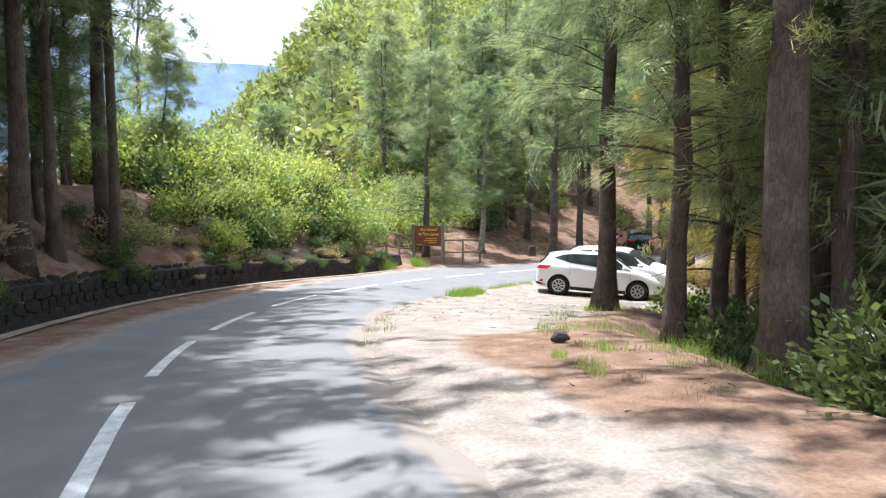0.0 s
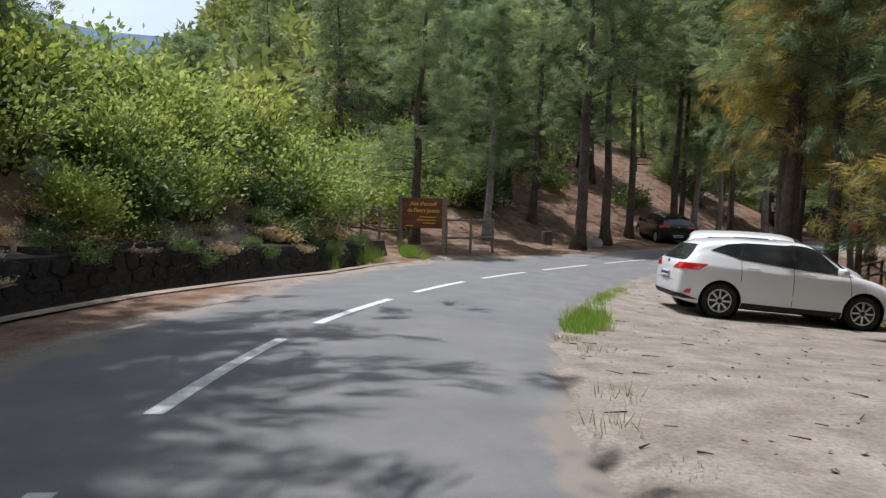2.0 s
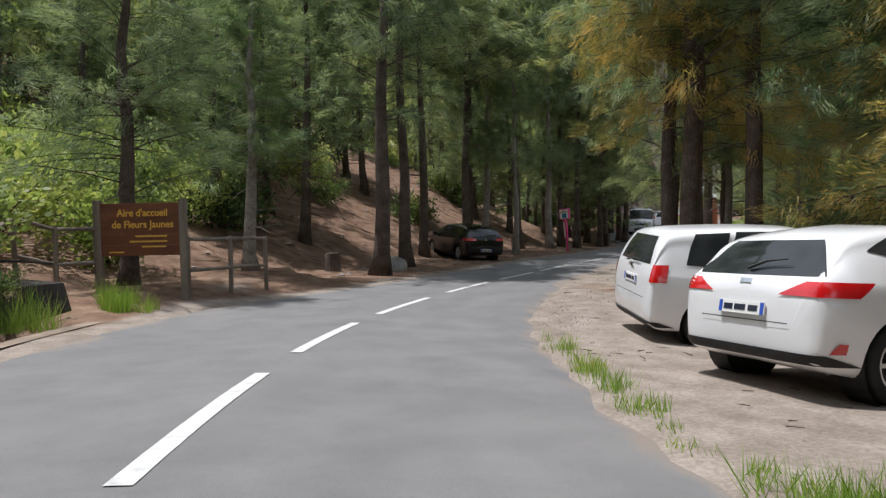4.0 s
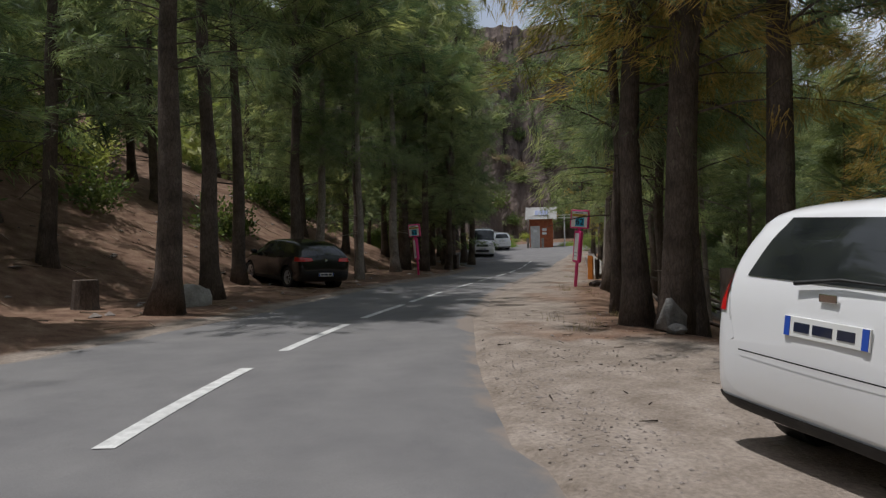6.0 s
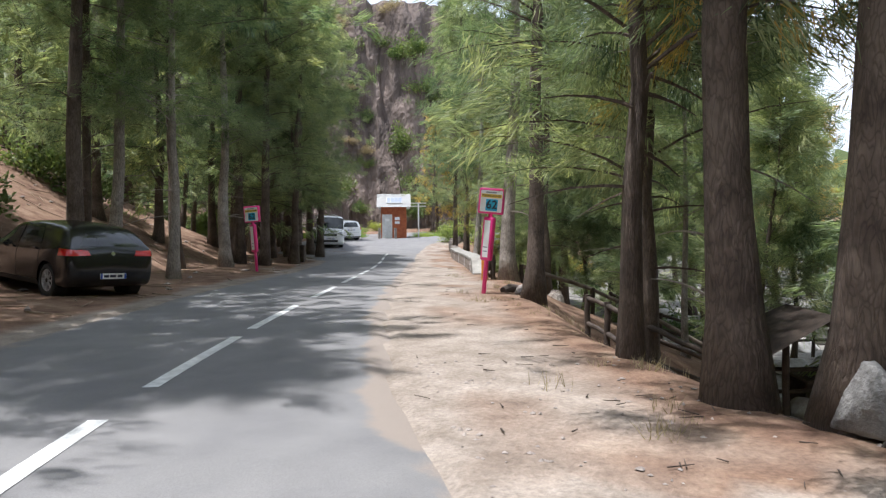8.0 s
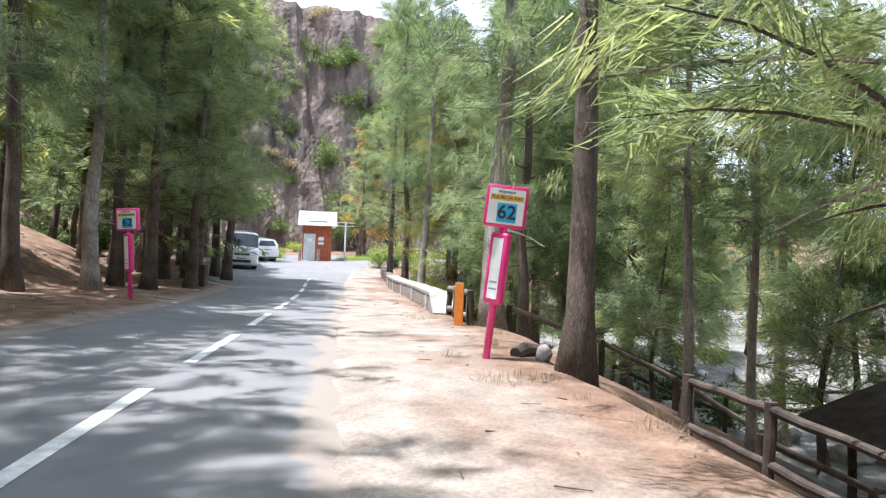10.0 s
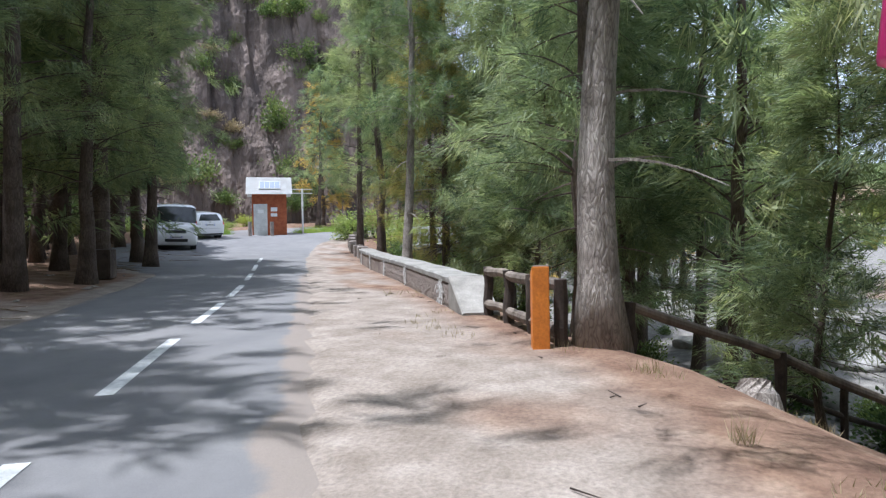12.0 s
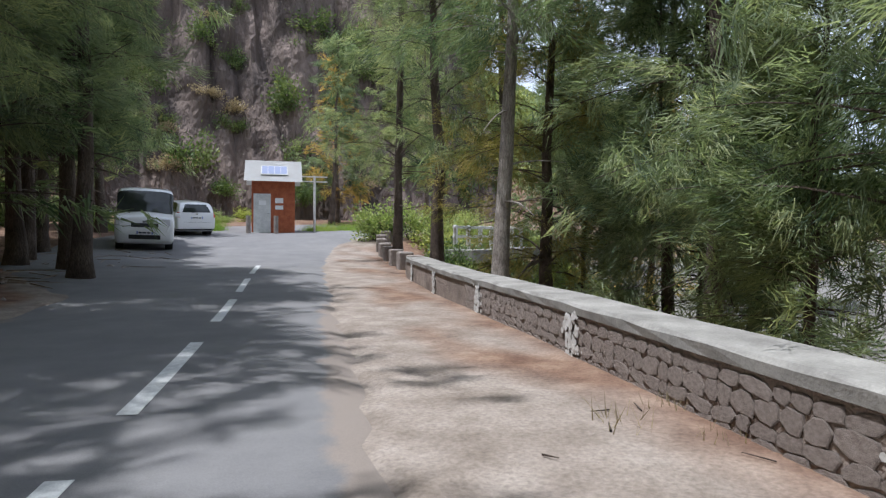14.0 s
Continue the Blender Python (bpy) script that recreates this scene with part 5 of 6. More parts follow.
# ---- walls, signs, fences ----
PALE_CONCRETE = surface("pale_concrete", (0.20, 0.185, 0.165), (0.37, 0.345, 0.31), 3, 0.9, grain=40, relief=0.4)
STONE_GREY = surface("grey_rock", (0.13, 0.125, 0.12), (0.28, 0.27, 0.26), 3, 0.9, grain=25, relief=0.7, distance=0.03)


def strip(name, ss, profile, mat, parent=None):
    """A band along the road with a fixed cross profile of (offset, height); offsets may follow the way."""
    v, f = [], []
    m = len(profile(ss[0]))
    for s0 in ss:
        for d0, z0 in profile(s0):
            x, y = place(s0, d0)
            v.append((float(x), float(y), float(middle_height(s0)) + z0))
    for i in range(len(ss) - 1):
        for j in range(m - 1):
            f.append((i * m + j, (i + 1) * m + j, (i + 1) * m + j + 1, i * m + j + 1))
    if parent:
        f += [tuple(range(m)), tuple(range(len(v) - 1, len(v) - m - 1, -1))]
    return soup(name, v, f, mat, parent)


def rubble(rng, w, h, t):
    """An uneven stone: a chamfered block with a bulging face towards -y."""
    k = 7
    pts = []
    for i in range(k):
        a = 2 * math.pi * (i + rng.uniform(-0.25, 0.25)) / k
        c, s = math.cos(a), math.sin(a)
        q = 1 / max(abs(c) ** 0.8, abs(s) ** 0.8, 0.6)
        pts.append((0.5 * w * c * min(q, 1.3), 0.5 * h * s * min(q, 1.3)))
    v = [(x, 0, z) for x, z in pts] + [(x * 0.985, -t * 0.7, z * 0.985) for x, z in pts] + [(x * 0.88, -t, z * 0.88) for x, z in pts] + [(0, -t * rng.uniform(0.95, 1.2), 0)]
    f = []
    for a in (0, k):
        f += [(a + i, a + (i + 1) % k, a + k + (i + 1) % k, a + k + i) for i in range(k)]
    f += [(2 * k + i, 2 * k + (i + 1) % k, 3 * k) for i in range(k)]
    me = bpy.data.meshes.new("stone")
    me.from_pydata(v, [], f)
    return me


def stone_face(parent, mat, s0, s1, d, low, high, facing, rng, course=0.17, length=0.30, count=300, proud=(0.022, 0.04)):
    """Stones of a dry face along the road; facing is +1 where the face looks to the road's left."""
    kinds = [rubble(rng, 1, 1, 1) for _ in range(9)]
    for me in kinds:
        me.materials.append(mat)
    z, n = low, 0
    while z < high - 0.05 and n < count:
        h = course * rng.uniform(0.8, 1.25)
        s = s0 + rng.uniform(0, 0.2)
        while s < s1 and n < count:
            w = length * rng.uniform(0.6, 1.5)
            x, y = place(s + w / 2, d(s) if callable(d) else d)
            tx, ty = np.interp(s, ARC, TANGENT[:, 0]), np.interp(s, ARC, TANGENT[:, 1])
            ob = new("stone", rng.choice(kinds))
            ob.parent = parent
            yaw = math.degrees(math.atan2(ty, tx)) + (180 if facing > 0 else 0)
            ob.matrix_basis = pose(float(x), float(y), float(middle_height(s)) + z + h / 2, 0, rng.uniform(-14, 14), yaw) @ Matrix.Diagonal((w * 1.06, rng.uniform(*proud), min(h, high - z + 0.06) * 1.06, 1))
            s += w
            n += 1
        z += h


DUST = surface("dusty_concrete", (0.17, 0.13, 0.10), (0.36, 0.28, 0.22), 1.5, 0.95, grain=30, relief=0.6)
# the gutter and dark retaining face along the bank, shade put into its colour
ditch_s = np.arange(-3.0, 48.0, 0.5)
gutter = strip("drain", ditch_s, lambda s: [(float(ditch_edge(s)) - 0.28, 0.025), (float(ditch_edge(s)) - 0.02, 0.03), (float(ditch_edge(s)), -0.02), (float(ditch_edge(s)) + 0.04, -0.55), (float(ditch_edge(s)) + 0.75, -0.58)], DUST)
tagged(gutter, "open roadside drain with a concrete edge", "drain", kind="structure")
face = strip("retaining_face", ditch_s, lambda s: [(float(ditch_edge(s)) + 0.70, -0.6), (float(ditch_edge(s)) + 0.80, 0.15), (float(ditch_edge(s)) + 0.92, 0.58), (float(ditch_edge(s)) + 1.9, 0.66)], STONE_SHADED)
tagged(face, "low dark stone retaining face under the bank, deep shade painted in", "wall", kind="structure")

stone_face(face, STONE_SHADED, 22.0, 44.0, lambda s: float(ditch_edge(s)) + 0.80, -0.35, 0.62, -1, random.Random(4), 0.22, 0.34)

# parapet wall over the river
JOINT = surface("wall_mortar", (0.20, 0.16, 0.135), (0.38, 0.31, 0.265), 3, 0.95, grain=30, relief=0.9, distance=0.03)
WALL_STONE = surface("wall_stone", (0.23, 0.185, 0.16), (0.44, 0.37, 0.325), 5, 0.95, grain=26, relief=0.9, distance=0.03)
wall = thing("parapet_wall", "low rubble stone parapet wall with concrete coping and faded white marks", "wall")
core_s = np.arange(72.0, 86.3, 0.5)
strip("core", core_s, lambda s: [(-3.60, -0.25), (-3.60, 0.42), (-4.08, 0.42), (-4.08, -1.4)], JOINT, wall)
strip("coping", np.arange(72.04, 86.3, 0.4), lambda s: [(-3.578, 0.40), (-3.578 - 0.008 * math.sin(9 * s), 0.475 + 0.008 * math.sin(5 * s)), (-3.615, 0.50 + 0.006 * math.sin(3.1 * s)), (-4.08, 0.505 + 0.006 * math.sin(2.3 * s)), (-4.14, 0.47), (-4.14, 0.39), (-4.0, 0.38)], CONCRETE, wall)
ramp_s = [71.1, 71.14, 71.3, 71.6, 71.9, 72.05]
strip("end_slope", ramp_s, lambda s: [(-3.575, -0.25), (-3.575, 0.02 + 0.46 * min(1, max(0, (s - 71.1) / 0.92))), (-3.60, 0.04 + 0.465 * min(1, max(0, (s - 71.1) / 0.92))), (-4.12, 0.04 + 0.465 * min(1, max(0, (s - 71.1) / 0.92))), (-4.15, -1.2)], PALE_CONCRETE, wall)
stone_face(wall, WALL_STONE, 72.0, 80.5, -3.598, -0.08, 0.40, 1, random.Random(3), 0.12, 0.19, 300, (0.005, 0.013))
for s0, w0 in ((72.75, 0.42), (76.6, 0.30), (79.9, 0.24), (82.9, 0.18), (85.2, 0.16)):
    bm = bmesh.new()
    rng = random.Random(int(s0 * 10))
    for k in range(110):
        a, b = rng.gauss(0, w0 * 0.33), rng.uniform(-0.02, 0.40)
        x, y = place(s0 + a, -3.566 - rng.uniform(0, 0.012))
        tx, ty = np.interp(s0, ARC, TANGENT[:, 0]), np.interp(s0, ARC, TANGENT[:, 1])
        bmesh.ops.create_circle(bm, cap_ends=True, segments=7, radius=rng.uniform(0.01, 0.038), matrix=pose(float(x), float(y), float(middle_height(s0)) + b, 90, 0, math.degrees(math.atan2(ty, tx))) @ Matrix.Diagonal((1, rng.uniform(0.6, 1.5), 1, 1)))
    part("white_mark", bm, LIMEWASH, wall)
merlon_group = "stone merlons of the broken parapet"
for k in range(9):
    s0 = 86.9 + 1.75 * k
    x, y = place(s0, -3.98)
    yaw = math.degrees(math.atan2(float(np.interp(s0, ARC, TANGENT[:, 1])), float(np.interp(s0, ARC, TANGENT[:, 0]))))
    bm = bmesh.new()
    box(bm, (0.62, 0.40, 0.72), (0, 0, 0.12), bevel=0.05)
    for v in bm.verts:
        v.co += Vector(noise.noise_vector(v.co * 3 + Vector((k, 0, 0)))) * 0.03
    ob = part("stone_merlon", bm, STONE)
    ob.matrix_basis = pose(float(x), float(y), float(middle_height(s0)), 0, 0, yaw)
    tagged(ob, "squat weathered stone merlon beside the road", "bollard", merlon_group)


def lettering(name, text, size, mat, parent, m, width=None):
    cu = bpy.data.curves.new(name, "FONT")
    cu.body, cu.size, cu.align_x, cu.align_y, cu.extrude = text, size, "CENTER", "CENTER", 0.0015
    cu.offset = size * 0.022
    tmp = new(name, cu)
    me = bpy.data.meshes.new_from_object(tmp.evaluated_get(bpy.context.evaluated_depsgraph_get()))
    bpy.data.objects.remove(tmp)
    me.materials.clear()
    me.materials.append(mat)
    xs = [v.co.x for v in me.vertices]
    k = width / (max(xs) - min(xs)) if width and xs else 1
    ob = new(name, me)
    ob.parent, ob.matrix_basis = parent, m @ Matrix.Diagonal((k, 1, 1, 1))
    return ob


def bus_stop(label, red):
    """A leaning pole with a timetable case and a square route box; its face looks to -y."""
    stop = thing("bus_stop", label, "bus stop", group="bus stops")
    part("pole", tube(bmesh.new(), [(0, 0, -0.3), (0, 0, 1.85)], 0.048, 14), red, stop, smooth=True)
    case = part("timetable_case", box(bmesh.new(), (0.27, 0.13, 0.95), (0, -0.01, 1.17), bevel=0.045), red, stop, smooth=True)
    part("timetable", box(bmesh.new(), (0.15, 0.006, 0.80), (0.0, -0.078, 1.17)), WHITE, case)
    for k in range(2):
        part("bar", box(bmesh.new(), (0.11, 0.003, 0.022), (0.0, -0.082, 0.90 + 0.09 * k)), GREY_INK, case)
    case.matrix_basis = pose(0, 0, 0, 0, 0, -32)        # the case is turned on its pole
    head = part("route_box", box(bmesh.new(), (0.54, 0.17, 0.56), (0, 0, 1.99), bevel=0.04), red, stop, smooth=True)
    part("face", box(bmesh.new(), (0.46, 0.006, 0.46), (0, -0.086, 1.985)), WHITE, head)
    part("name_band", box(bmesh.new(), (0.43, 0.004, 0.075), (0, -0.0905, 2.10)), YELLOW, head)
    part("route_panel", box(bmesh.new(), (0.25, 0.004, 0.25), (0.015, -0.0905, 1.905)), CYAN, head)
    part("bar", box(bmesh.new(), (0.22, 0.003, 0.03), (-0.01, -0.0905, 2.175)), GREY_INK, head)
    lettering("stop_name", "FLEURS JAUNES", 0.06, NAVY, head, pose(0, -0.0945, 2.10, 90), 0.39)
    lettering("route_number", "62", 0.25, NAVY, head, pose(0.015, -0.0945, 1.905, 90), 0.23)
    return stop


stop_a = bus_stop("leaning pink bus stop pole with a white route box", PINK)
stop_a.matrix_basis = pose(18.45, 36.30, ground_at(18.45, 36.30) + 0.03, 0, 0, -69) @ pose(0, 0, 0, 1.5, 5.5, 0) @ Matrix.Diagonal((0.96, 0.96, 0.94, 1))
stop_b = bus_stop("pink bus stop pole at the foot of the needle slope", PINK)
stop_b.matrix_basis = pose(22.4, 47.15, ground_at(22.4, 47.15) - 0.02, 0, 0, -66) @ pose(0, 0, 0, 1, -4.0, 0)

# the reception area sign
sx, sy = 0.98, 33.85
sign = thing("wooden_sign", "brown wooden site sign with gold lettering between two posts", "sign", pose(sx, sy, ground_at(sx, sy), 0, 0, -26.5))
g0 = ground_at(sx, sy)
for k in (-1, 1):
    part("post", box(bmesh.new(), (0.13, 0.13, 2.05 - g0 + 0.3), (k * 0.80, 0, (2.05 - g0 - 0.3) / 2), bevel=0.012), WOOD, sign)
for k in range(5):
    part("board", box(bmesh.new(), (1.48, 0.05, 0.198), (0, -0.01, 1.09 - g0 + 0.2 * k), bevel=0.006), SIGN_WOOD, sign)
lettering("heading", "Aire d'accueil", 0.19, LETTER_GOLD, sign, pose(0.05, -0.04, 1.80 - g0, 90), 0.95)
lettering("heading", "de Fleurs Jaunes", 0.19, LETTER_GOLD, sign, pose(0.05, -0.04, 1.58 - g0, 90), 1.15)
for k, (a, w) in enumerate(((0.2, 0.6), (0.15, 0.7), (0.25, 0.45), (-0.45, 0.28))):
    part("bar", box(bmesh.new(), (w, 0.004, 0.03), (a, -0.038, 1.36 - g0 - 0.1 * k)), LETTER_GOLD, sign)


def log(name, a, b, r, mat, parent, sides=10):
    pts = [Vector(a).lerp(Vector(b), t) for t in (0, 0.25, 0.5, 0.75, 1)]
    rng = random.Random(int(1000 * (a[0] + b[1])))
    pts = [pts[0]] + [p + Vector((rng.uniform(-1, 1), rng.uniform(-1, 1), rng.uniform(-1, 1))) * r * 0.25 for p in pts[1:-1]] + [pts[-1]]
    return part(name, tube(bmesh.new(), pts, [r * rng.uniform(0.9, 1.08) for _ in pts], sides), mat, parent, smooth=False)


def rail_fence(label, posts, heights, r_post, r_rail, mat, post_mat=None, name="rail_fence"):
    """Posts at places on the ground with rails from post to post."""
    fence = thing(name, label, "fence")
    tops = []
    for x, y in posts:
        z = ground_at(x, y)
        tops.append((x, y, z))
        log("post", (x, y, z - 0.3), (x, y, z + max(heights) + 0.06), r_post, post_mat or mat, fence)
    for h in heights:
        for a, b in zip(tops, tops[1:]):
            log("rail", (a[0], a[1], a[2] + h), (b[0], b[1], b[2] + h), r_rail, mat, fence)
    return fence


def lip_place(s, d):
    x, y = place(s, d)
    return float(x), float(y)


RAIL = surface("weathered_log", (0.10, 0.08, 0.065), (0.27, 0.22, 0.175), 5, 0.85, grain=40, stretch=(1, 1, 0.2), relief=0.5)
rail_fence("grey log barrier at the end of the parapet", [lip_place(71.1, -3.95), lip_place(70.2, -3.98), lip_place(69.2, -3.95), lip_place(68.35, -3.95)], (0.16, 0.62), 0.07, 0.062, RAIL, DARK_WOOD)
hand = thing("handrail", "dark log handrail going down the path to the river", "fence")
hp = [(23.05, 37.55, 0.36), (24.4, 36.0, -0.32), (24.95, 34.6, -1.0), (25.95, 33.0, -2.05)]
for a, b in zip(hp, hp[1:]):
    log("rail", a, b, 0.055, RAIL, hand)
for x, y, z in hp:
    log("post", (x, y, ground_at(x, y) - 0.3), (x, y, z + 0.04), 0.065, DARK_WOOD, hand)
rail_fence("dark log fence beside the river path", [(26.4, 36.1), (27.3, 34.8), (28.1, 33.7), (29.0, 32.4), (30.2, 30.8), (31.4, 29.2)], (0.55, 1.0), 0.055, 0.045, DARK_WOOD)
rail_fence("dark log fence between the riverside trees", [(19.0, 33.2), (20.4, 31.9), (22.2, 30.4), (24.5, 29.4), (27.0, 28.8)], (0.5, 0.95), 0.055, 0.045, DARK_WOOD)
rail_fence("dark log fence below the lay-by trees", [(14.4, 31.2), (15.6, 32.3), (16.8, 33.2), (17.9, 33.9)], (0.4, 0.85), 0.05, 0.04, DARK_WOOD)
rail_fence("grey timber rails beside the wooden sign", [(1.75, 33.5), (2.7, 34.3), (3.6, 34.95)], (0.55, 1.15), 0.05, 0.04, WOOD)
left_rails = rail_fence("grey timber rails beside the wooden sign", [(0.22, 34.2), (-0.45, 34.1), (-1.05, 33.7)], (0.55, 1.2), 0.045, 0.04, WOOD)
log("brace", (-1.05, 33.7, ground_at(-1.05, 33.7) + 1.2), (-1.9, 32.5, ground_at(-1.9, 32.5) - 0.1), 0.045, WOOD, left_rails)
rail_fence("dark timber rails on top of the slope", [(18.5, 58.5), (20.5, 59.6), (22.5, 60.4), (24.6, 61.0)], (0.5, 1.0), 0.05, 0.045, DARK_WOOD)
rail_fence("dark timber rails on the wooded slope", [(3.0, 42.5), (4.4, 43.3), (5.8, 44.0)], (0.5, 1.0), 0.05, 0.045, DARK_WOOD)

# orange marker post by the tree
om = thing("orange_post", "square orange-painted wooden post with a slanted pale top", "post", pose(22.42, 38.36, ground_at(22.42, 38.36), 0, 0, 20) @ pose(0, 0, 0, 0, 2, 0) @ Matrix.Diagonal((1, 1, 1.12, 1)))
bm = box(bmesh.new(), (0.17, 0.17, 1.0), (0, 0, 0.2), bevel=0.012)
for v in bm.verts:
    if v.co.z > 0.6:
        v.co.z += -0.35 * v.co.x
part("post", bm, ORANGE, om)
bm = box(bmesh.new(), (0.15, 0.15, 0.012), (0, 0, 0.708), Matrix.Rotation(radians(19), 4, "Y"))
part("cap", bm, CONCRETE, om)
bp = part("wooden_post", box(bmesh.new(), (0.15, 0.15, 1.5), (0, 0, 0.35), bevel=0.012), WOOD)
bp.matrix_basis = pose(11.38, 29.2, ground_at(11.38, 29.2), 0, 1, 30)
tagged(bp, "weathered brown square timber post among the trunks", "post")

# black hose over the bank
hose = part("hose", tube(bmesh.new(), [(-3.6, 29.6, 3.3), (-2.65, 30.9, 1.8), (-2.0, 31.6, 1.3), (-1.4, 32.2, 1.05), (-0.9, 32.8, 1.0), (-0.5, 33.9, 0.9)], 0.022, 8), PLASTIC, smooth=True)
tagged(hose, "black hose slung from the bank to the rails", "hose")


def boulder(seed, size, mat, name="boulder", label="pale grey river boulder", category="rock", group=""):
    bm = bmesh.new()
    bmesh.ops.create_icosphere(bm, subdivisions=4, radius=0.5)
    rng = random.Random(seed)
    cuts = [(Vector((rng.gauss(0, 1), rng.gauss(0, 1), rng.gauss(0.3, 0.7))).normalized(), rng.uniform(0.27, 0.42)) for _ in range(9)]
    for v in bm.verts:
        q = v.co.copy() * 1.3 + Vector((seed * 3.1, seed, 0))
        v.co *= 1.12 + 0.22 * noise.noise(q) + 0.10 * noise.noise(q * 2.7)
        for n, far in cuts:         # flat broken faces
            v.co -= n * max(0.0, v.co.dot(n) - far) * 0.92
        v.co *= 1 + 0.05 * noise.noise(q * 5) + 0.03 * noise.noise(q * 11)
        v.co.x, v.co.y, v.co.z = v.co.x * size[0], v.co.y * size[1], max(v.co.z, -0.3) * size[2]
    ob = part(name, bm, mat, smooth=True)
    return tagged(ob, label, category, group)


def set_down(ob, x, y, turn=0, sink=0.0):
    ob.matrix_basis = pose(x, y, ground_at(x, y) + sink, 0, 0, turn)
    return ob


set_down(boulder(1, (0.75, 0.6, 0.75), ROCK, label="pale boulder lying between two trunks", group=""), 8.9, 39.45, 20, 0.12)
set_down(boulder(2, (0.5, 0.42, 0.48), STONE_GREY, label="grey boulder leaning at the foot of a tree"), 11.12, 29.86, 20, 0.18)
set_down(boulder(3, (0.28, 0.22, 0.17), STONE_GREY, label="small grey stone beside the boulder"), 10.93, 29.66, 70, 0.06)
set_down(boulder(4, (0.34, 0.3, 0.26), STONE, label="grey stone beside the bus stop pole"), 19.0, 35.72, 10, 0.05)
stump = part("tree_stump", tube(bmesh.new(), [(0, 0, -0.2), (0, 0, 0.1), (0.02, 0, 0.55), (0.02, 0, 0.57)], [0.30, 0.25, 0.23, 0.22], 14), BARK)
tagged(stump, "sawn tree stump on the needle-strewn verge", "stump").matrix_basis = pose(6.9, 39.87, ground_at(6.9, 39.87))
stump2 = part("tree_stump", tube(bmesh.new(), [(0, 0, -0.2), (0.05, 0, 0.08), (0.1, 0.0, 0.18)], [0.28, 0.2, 0.14], 12), BARK_PALE)
tagged(stump2, "low splintered pale stump on the verge", "stump").matrix_basis = pose(22.6, 36.4, ground_at(22.6, 36.4))
dead = part("fallen_log", tube(bmesh.new(), [(0, 0, 0.05), (0.2, 0.04, 0.09), (0.5, 0.02, 0.07)], [0.09, 0.11, 0.08], 10), DARK_WOOD)
tagged(dead, "short dark log lying by the bus stop", "log").matrix_basis = pose(18.85, 36.05, ground_at(18.85, 36.05) - 0.02, 0, 0, -30)
rng = random.Random(11)
river_kinds = [boulder(20 + k, (1, 0.85, 0.65), ROCK, "river_boulder", "pale grey rounded boulder in the river bed", "rock", "boulders in the river bed") for k in range(4)]
spots = [(34.8, 30.2, 3.4), (31.5, 34.0, 1.8), (32.0, 31.2, 1.3), (30.8, 36.6, 1.4), (27.8, 30.4, 1.1), (34.5, 36.0, 2.0), (36.0, 33.0, 1.5), (25.5, 30.2, 0.8), (24.0, 31.9, 0.7)]
spots += [(rng.uniform(18, 38), rng.uniform(24, 37), rng.uniform(0.35, 1.1)) for _ in range(46)]
used = 0
for x, y, k in spots:
    s, d = (v[0] for v in along(x, y))
    if d > -8.5:
        continue
    b = river_kinds[used % 4]
    m = pose(x, y, ground_at(x, y) + 0.10 * k, 0, 0, rng.uniform(0, 360)) @ Matrix.Diagonal((k, k, k, 1))
    copy_thing(b, m)
    used += 1
for b in river_kinds:
    bpy.data.objects.remove(b)

# picnic shelter in the trees below
kx, ky = 22.5, 30.6
kz = ground_at(kx, ky)
shelter = thing("picnic_shelter", "small dark thatched picnic shelter on four posts", "shelter", pose(kx, ky, kz, 0, 0, 25))
for a in (-1, 1):
    for b in (-1, 1):
        log("post", (a * 0.95, b * 0.85, -0.2), (a * 0.95, b * 0.85, 1.6), 0.07, DARK_WOOD, shelter)
    bm = bmesh.new()
    v = [bm.verts.new(p) for p in ((-1.6, a * 1.5, 1.35), (1.6, a * 1.5, 1.35), (1.25, 0, 2.15), (-1.25, 0, 2.15))]
    bm.faces.new(v if a < 0 else v[::-1])
    bmesh.ops.solidify(bm, geom=bm.faces[:], thickness=0.12)
    part("roof_slope", bm, DARK_WOOD, shelter)
table = thing("picnic_table", "dark wooden picnic table under the shelter", "table", pose(kx, ky, kz, 0, 0, 25))
part("tabletop", box(bmesh.new(), (1.2, 0.6, 0.06), (0, 0, 0.72), bevel=0.01), DARK_WOOD, table)
for a in (-1, 1):
    part("trestle", box(bmesh.new(), (0.08, 0.5, 0.72), (a * 0.45, 0, 0.36)), DARK_WOOD, table)

# the hut at the end of the road
hx, hy = 51.4, 62.2
hz = ground_at(50.0, 62.0)
hut = thing("wooden_hut", "small red-boarded hut with a pale sheet roof and solar panel", "hut", pose(hx, hy, hz, 0, 0, -54.5) @ Matrix.Diagonal((0.87, 0.9, 1, 1)))
for k in range(13):      # front boards face -y
    part("board", box(bmesh.new(), (2.4, 0.05, 0.195), (0, -1.2, 0.1 + 0.2 * k), bevel=0.006), BRICK_RED, hut)
part("wall", box(bmesh.new(), (2.34, 2.2, 2.62), (0, 0, 1.28)), BRICK_RED, hut)
for a in (-1, 1):
    bm = bmesh.new()
    y0, y1 = (-1.75, 0.0) if a < 0 else (1.75, 0.0)
    v = [bm.verts.new(p) for p in ((-1.6, y0, 2.55), (1.6, y0, 2.55), (1.6, y1, 3.7), (-1.6, y1, 3.7))]
    bm.faces.new(v if a < 0 else v[::-1])
    bmesh.ops.solidify(bm, geom=bm.faces[:], thickness=0.06)
    part("roof_sheet", bm, SHEET_ROOF, hut)
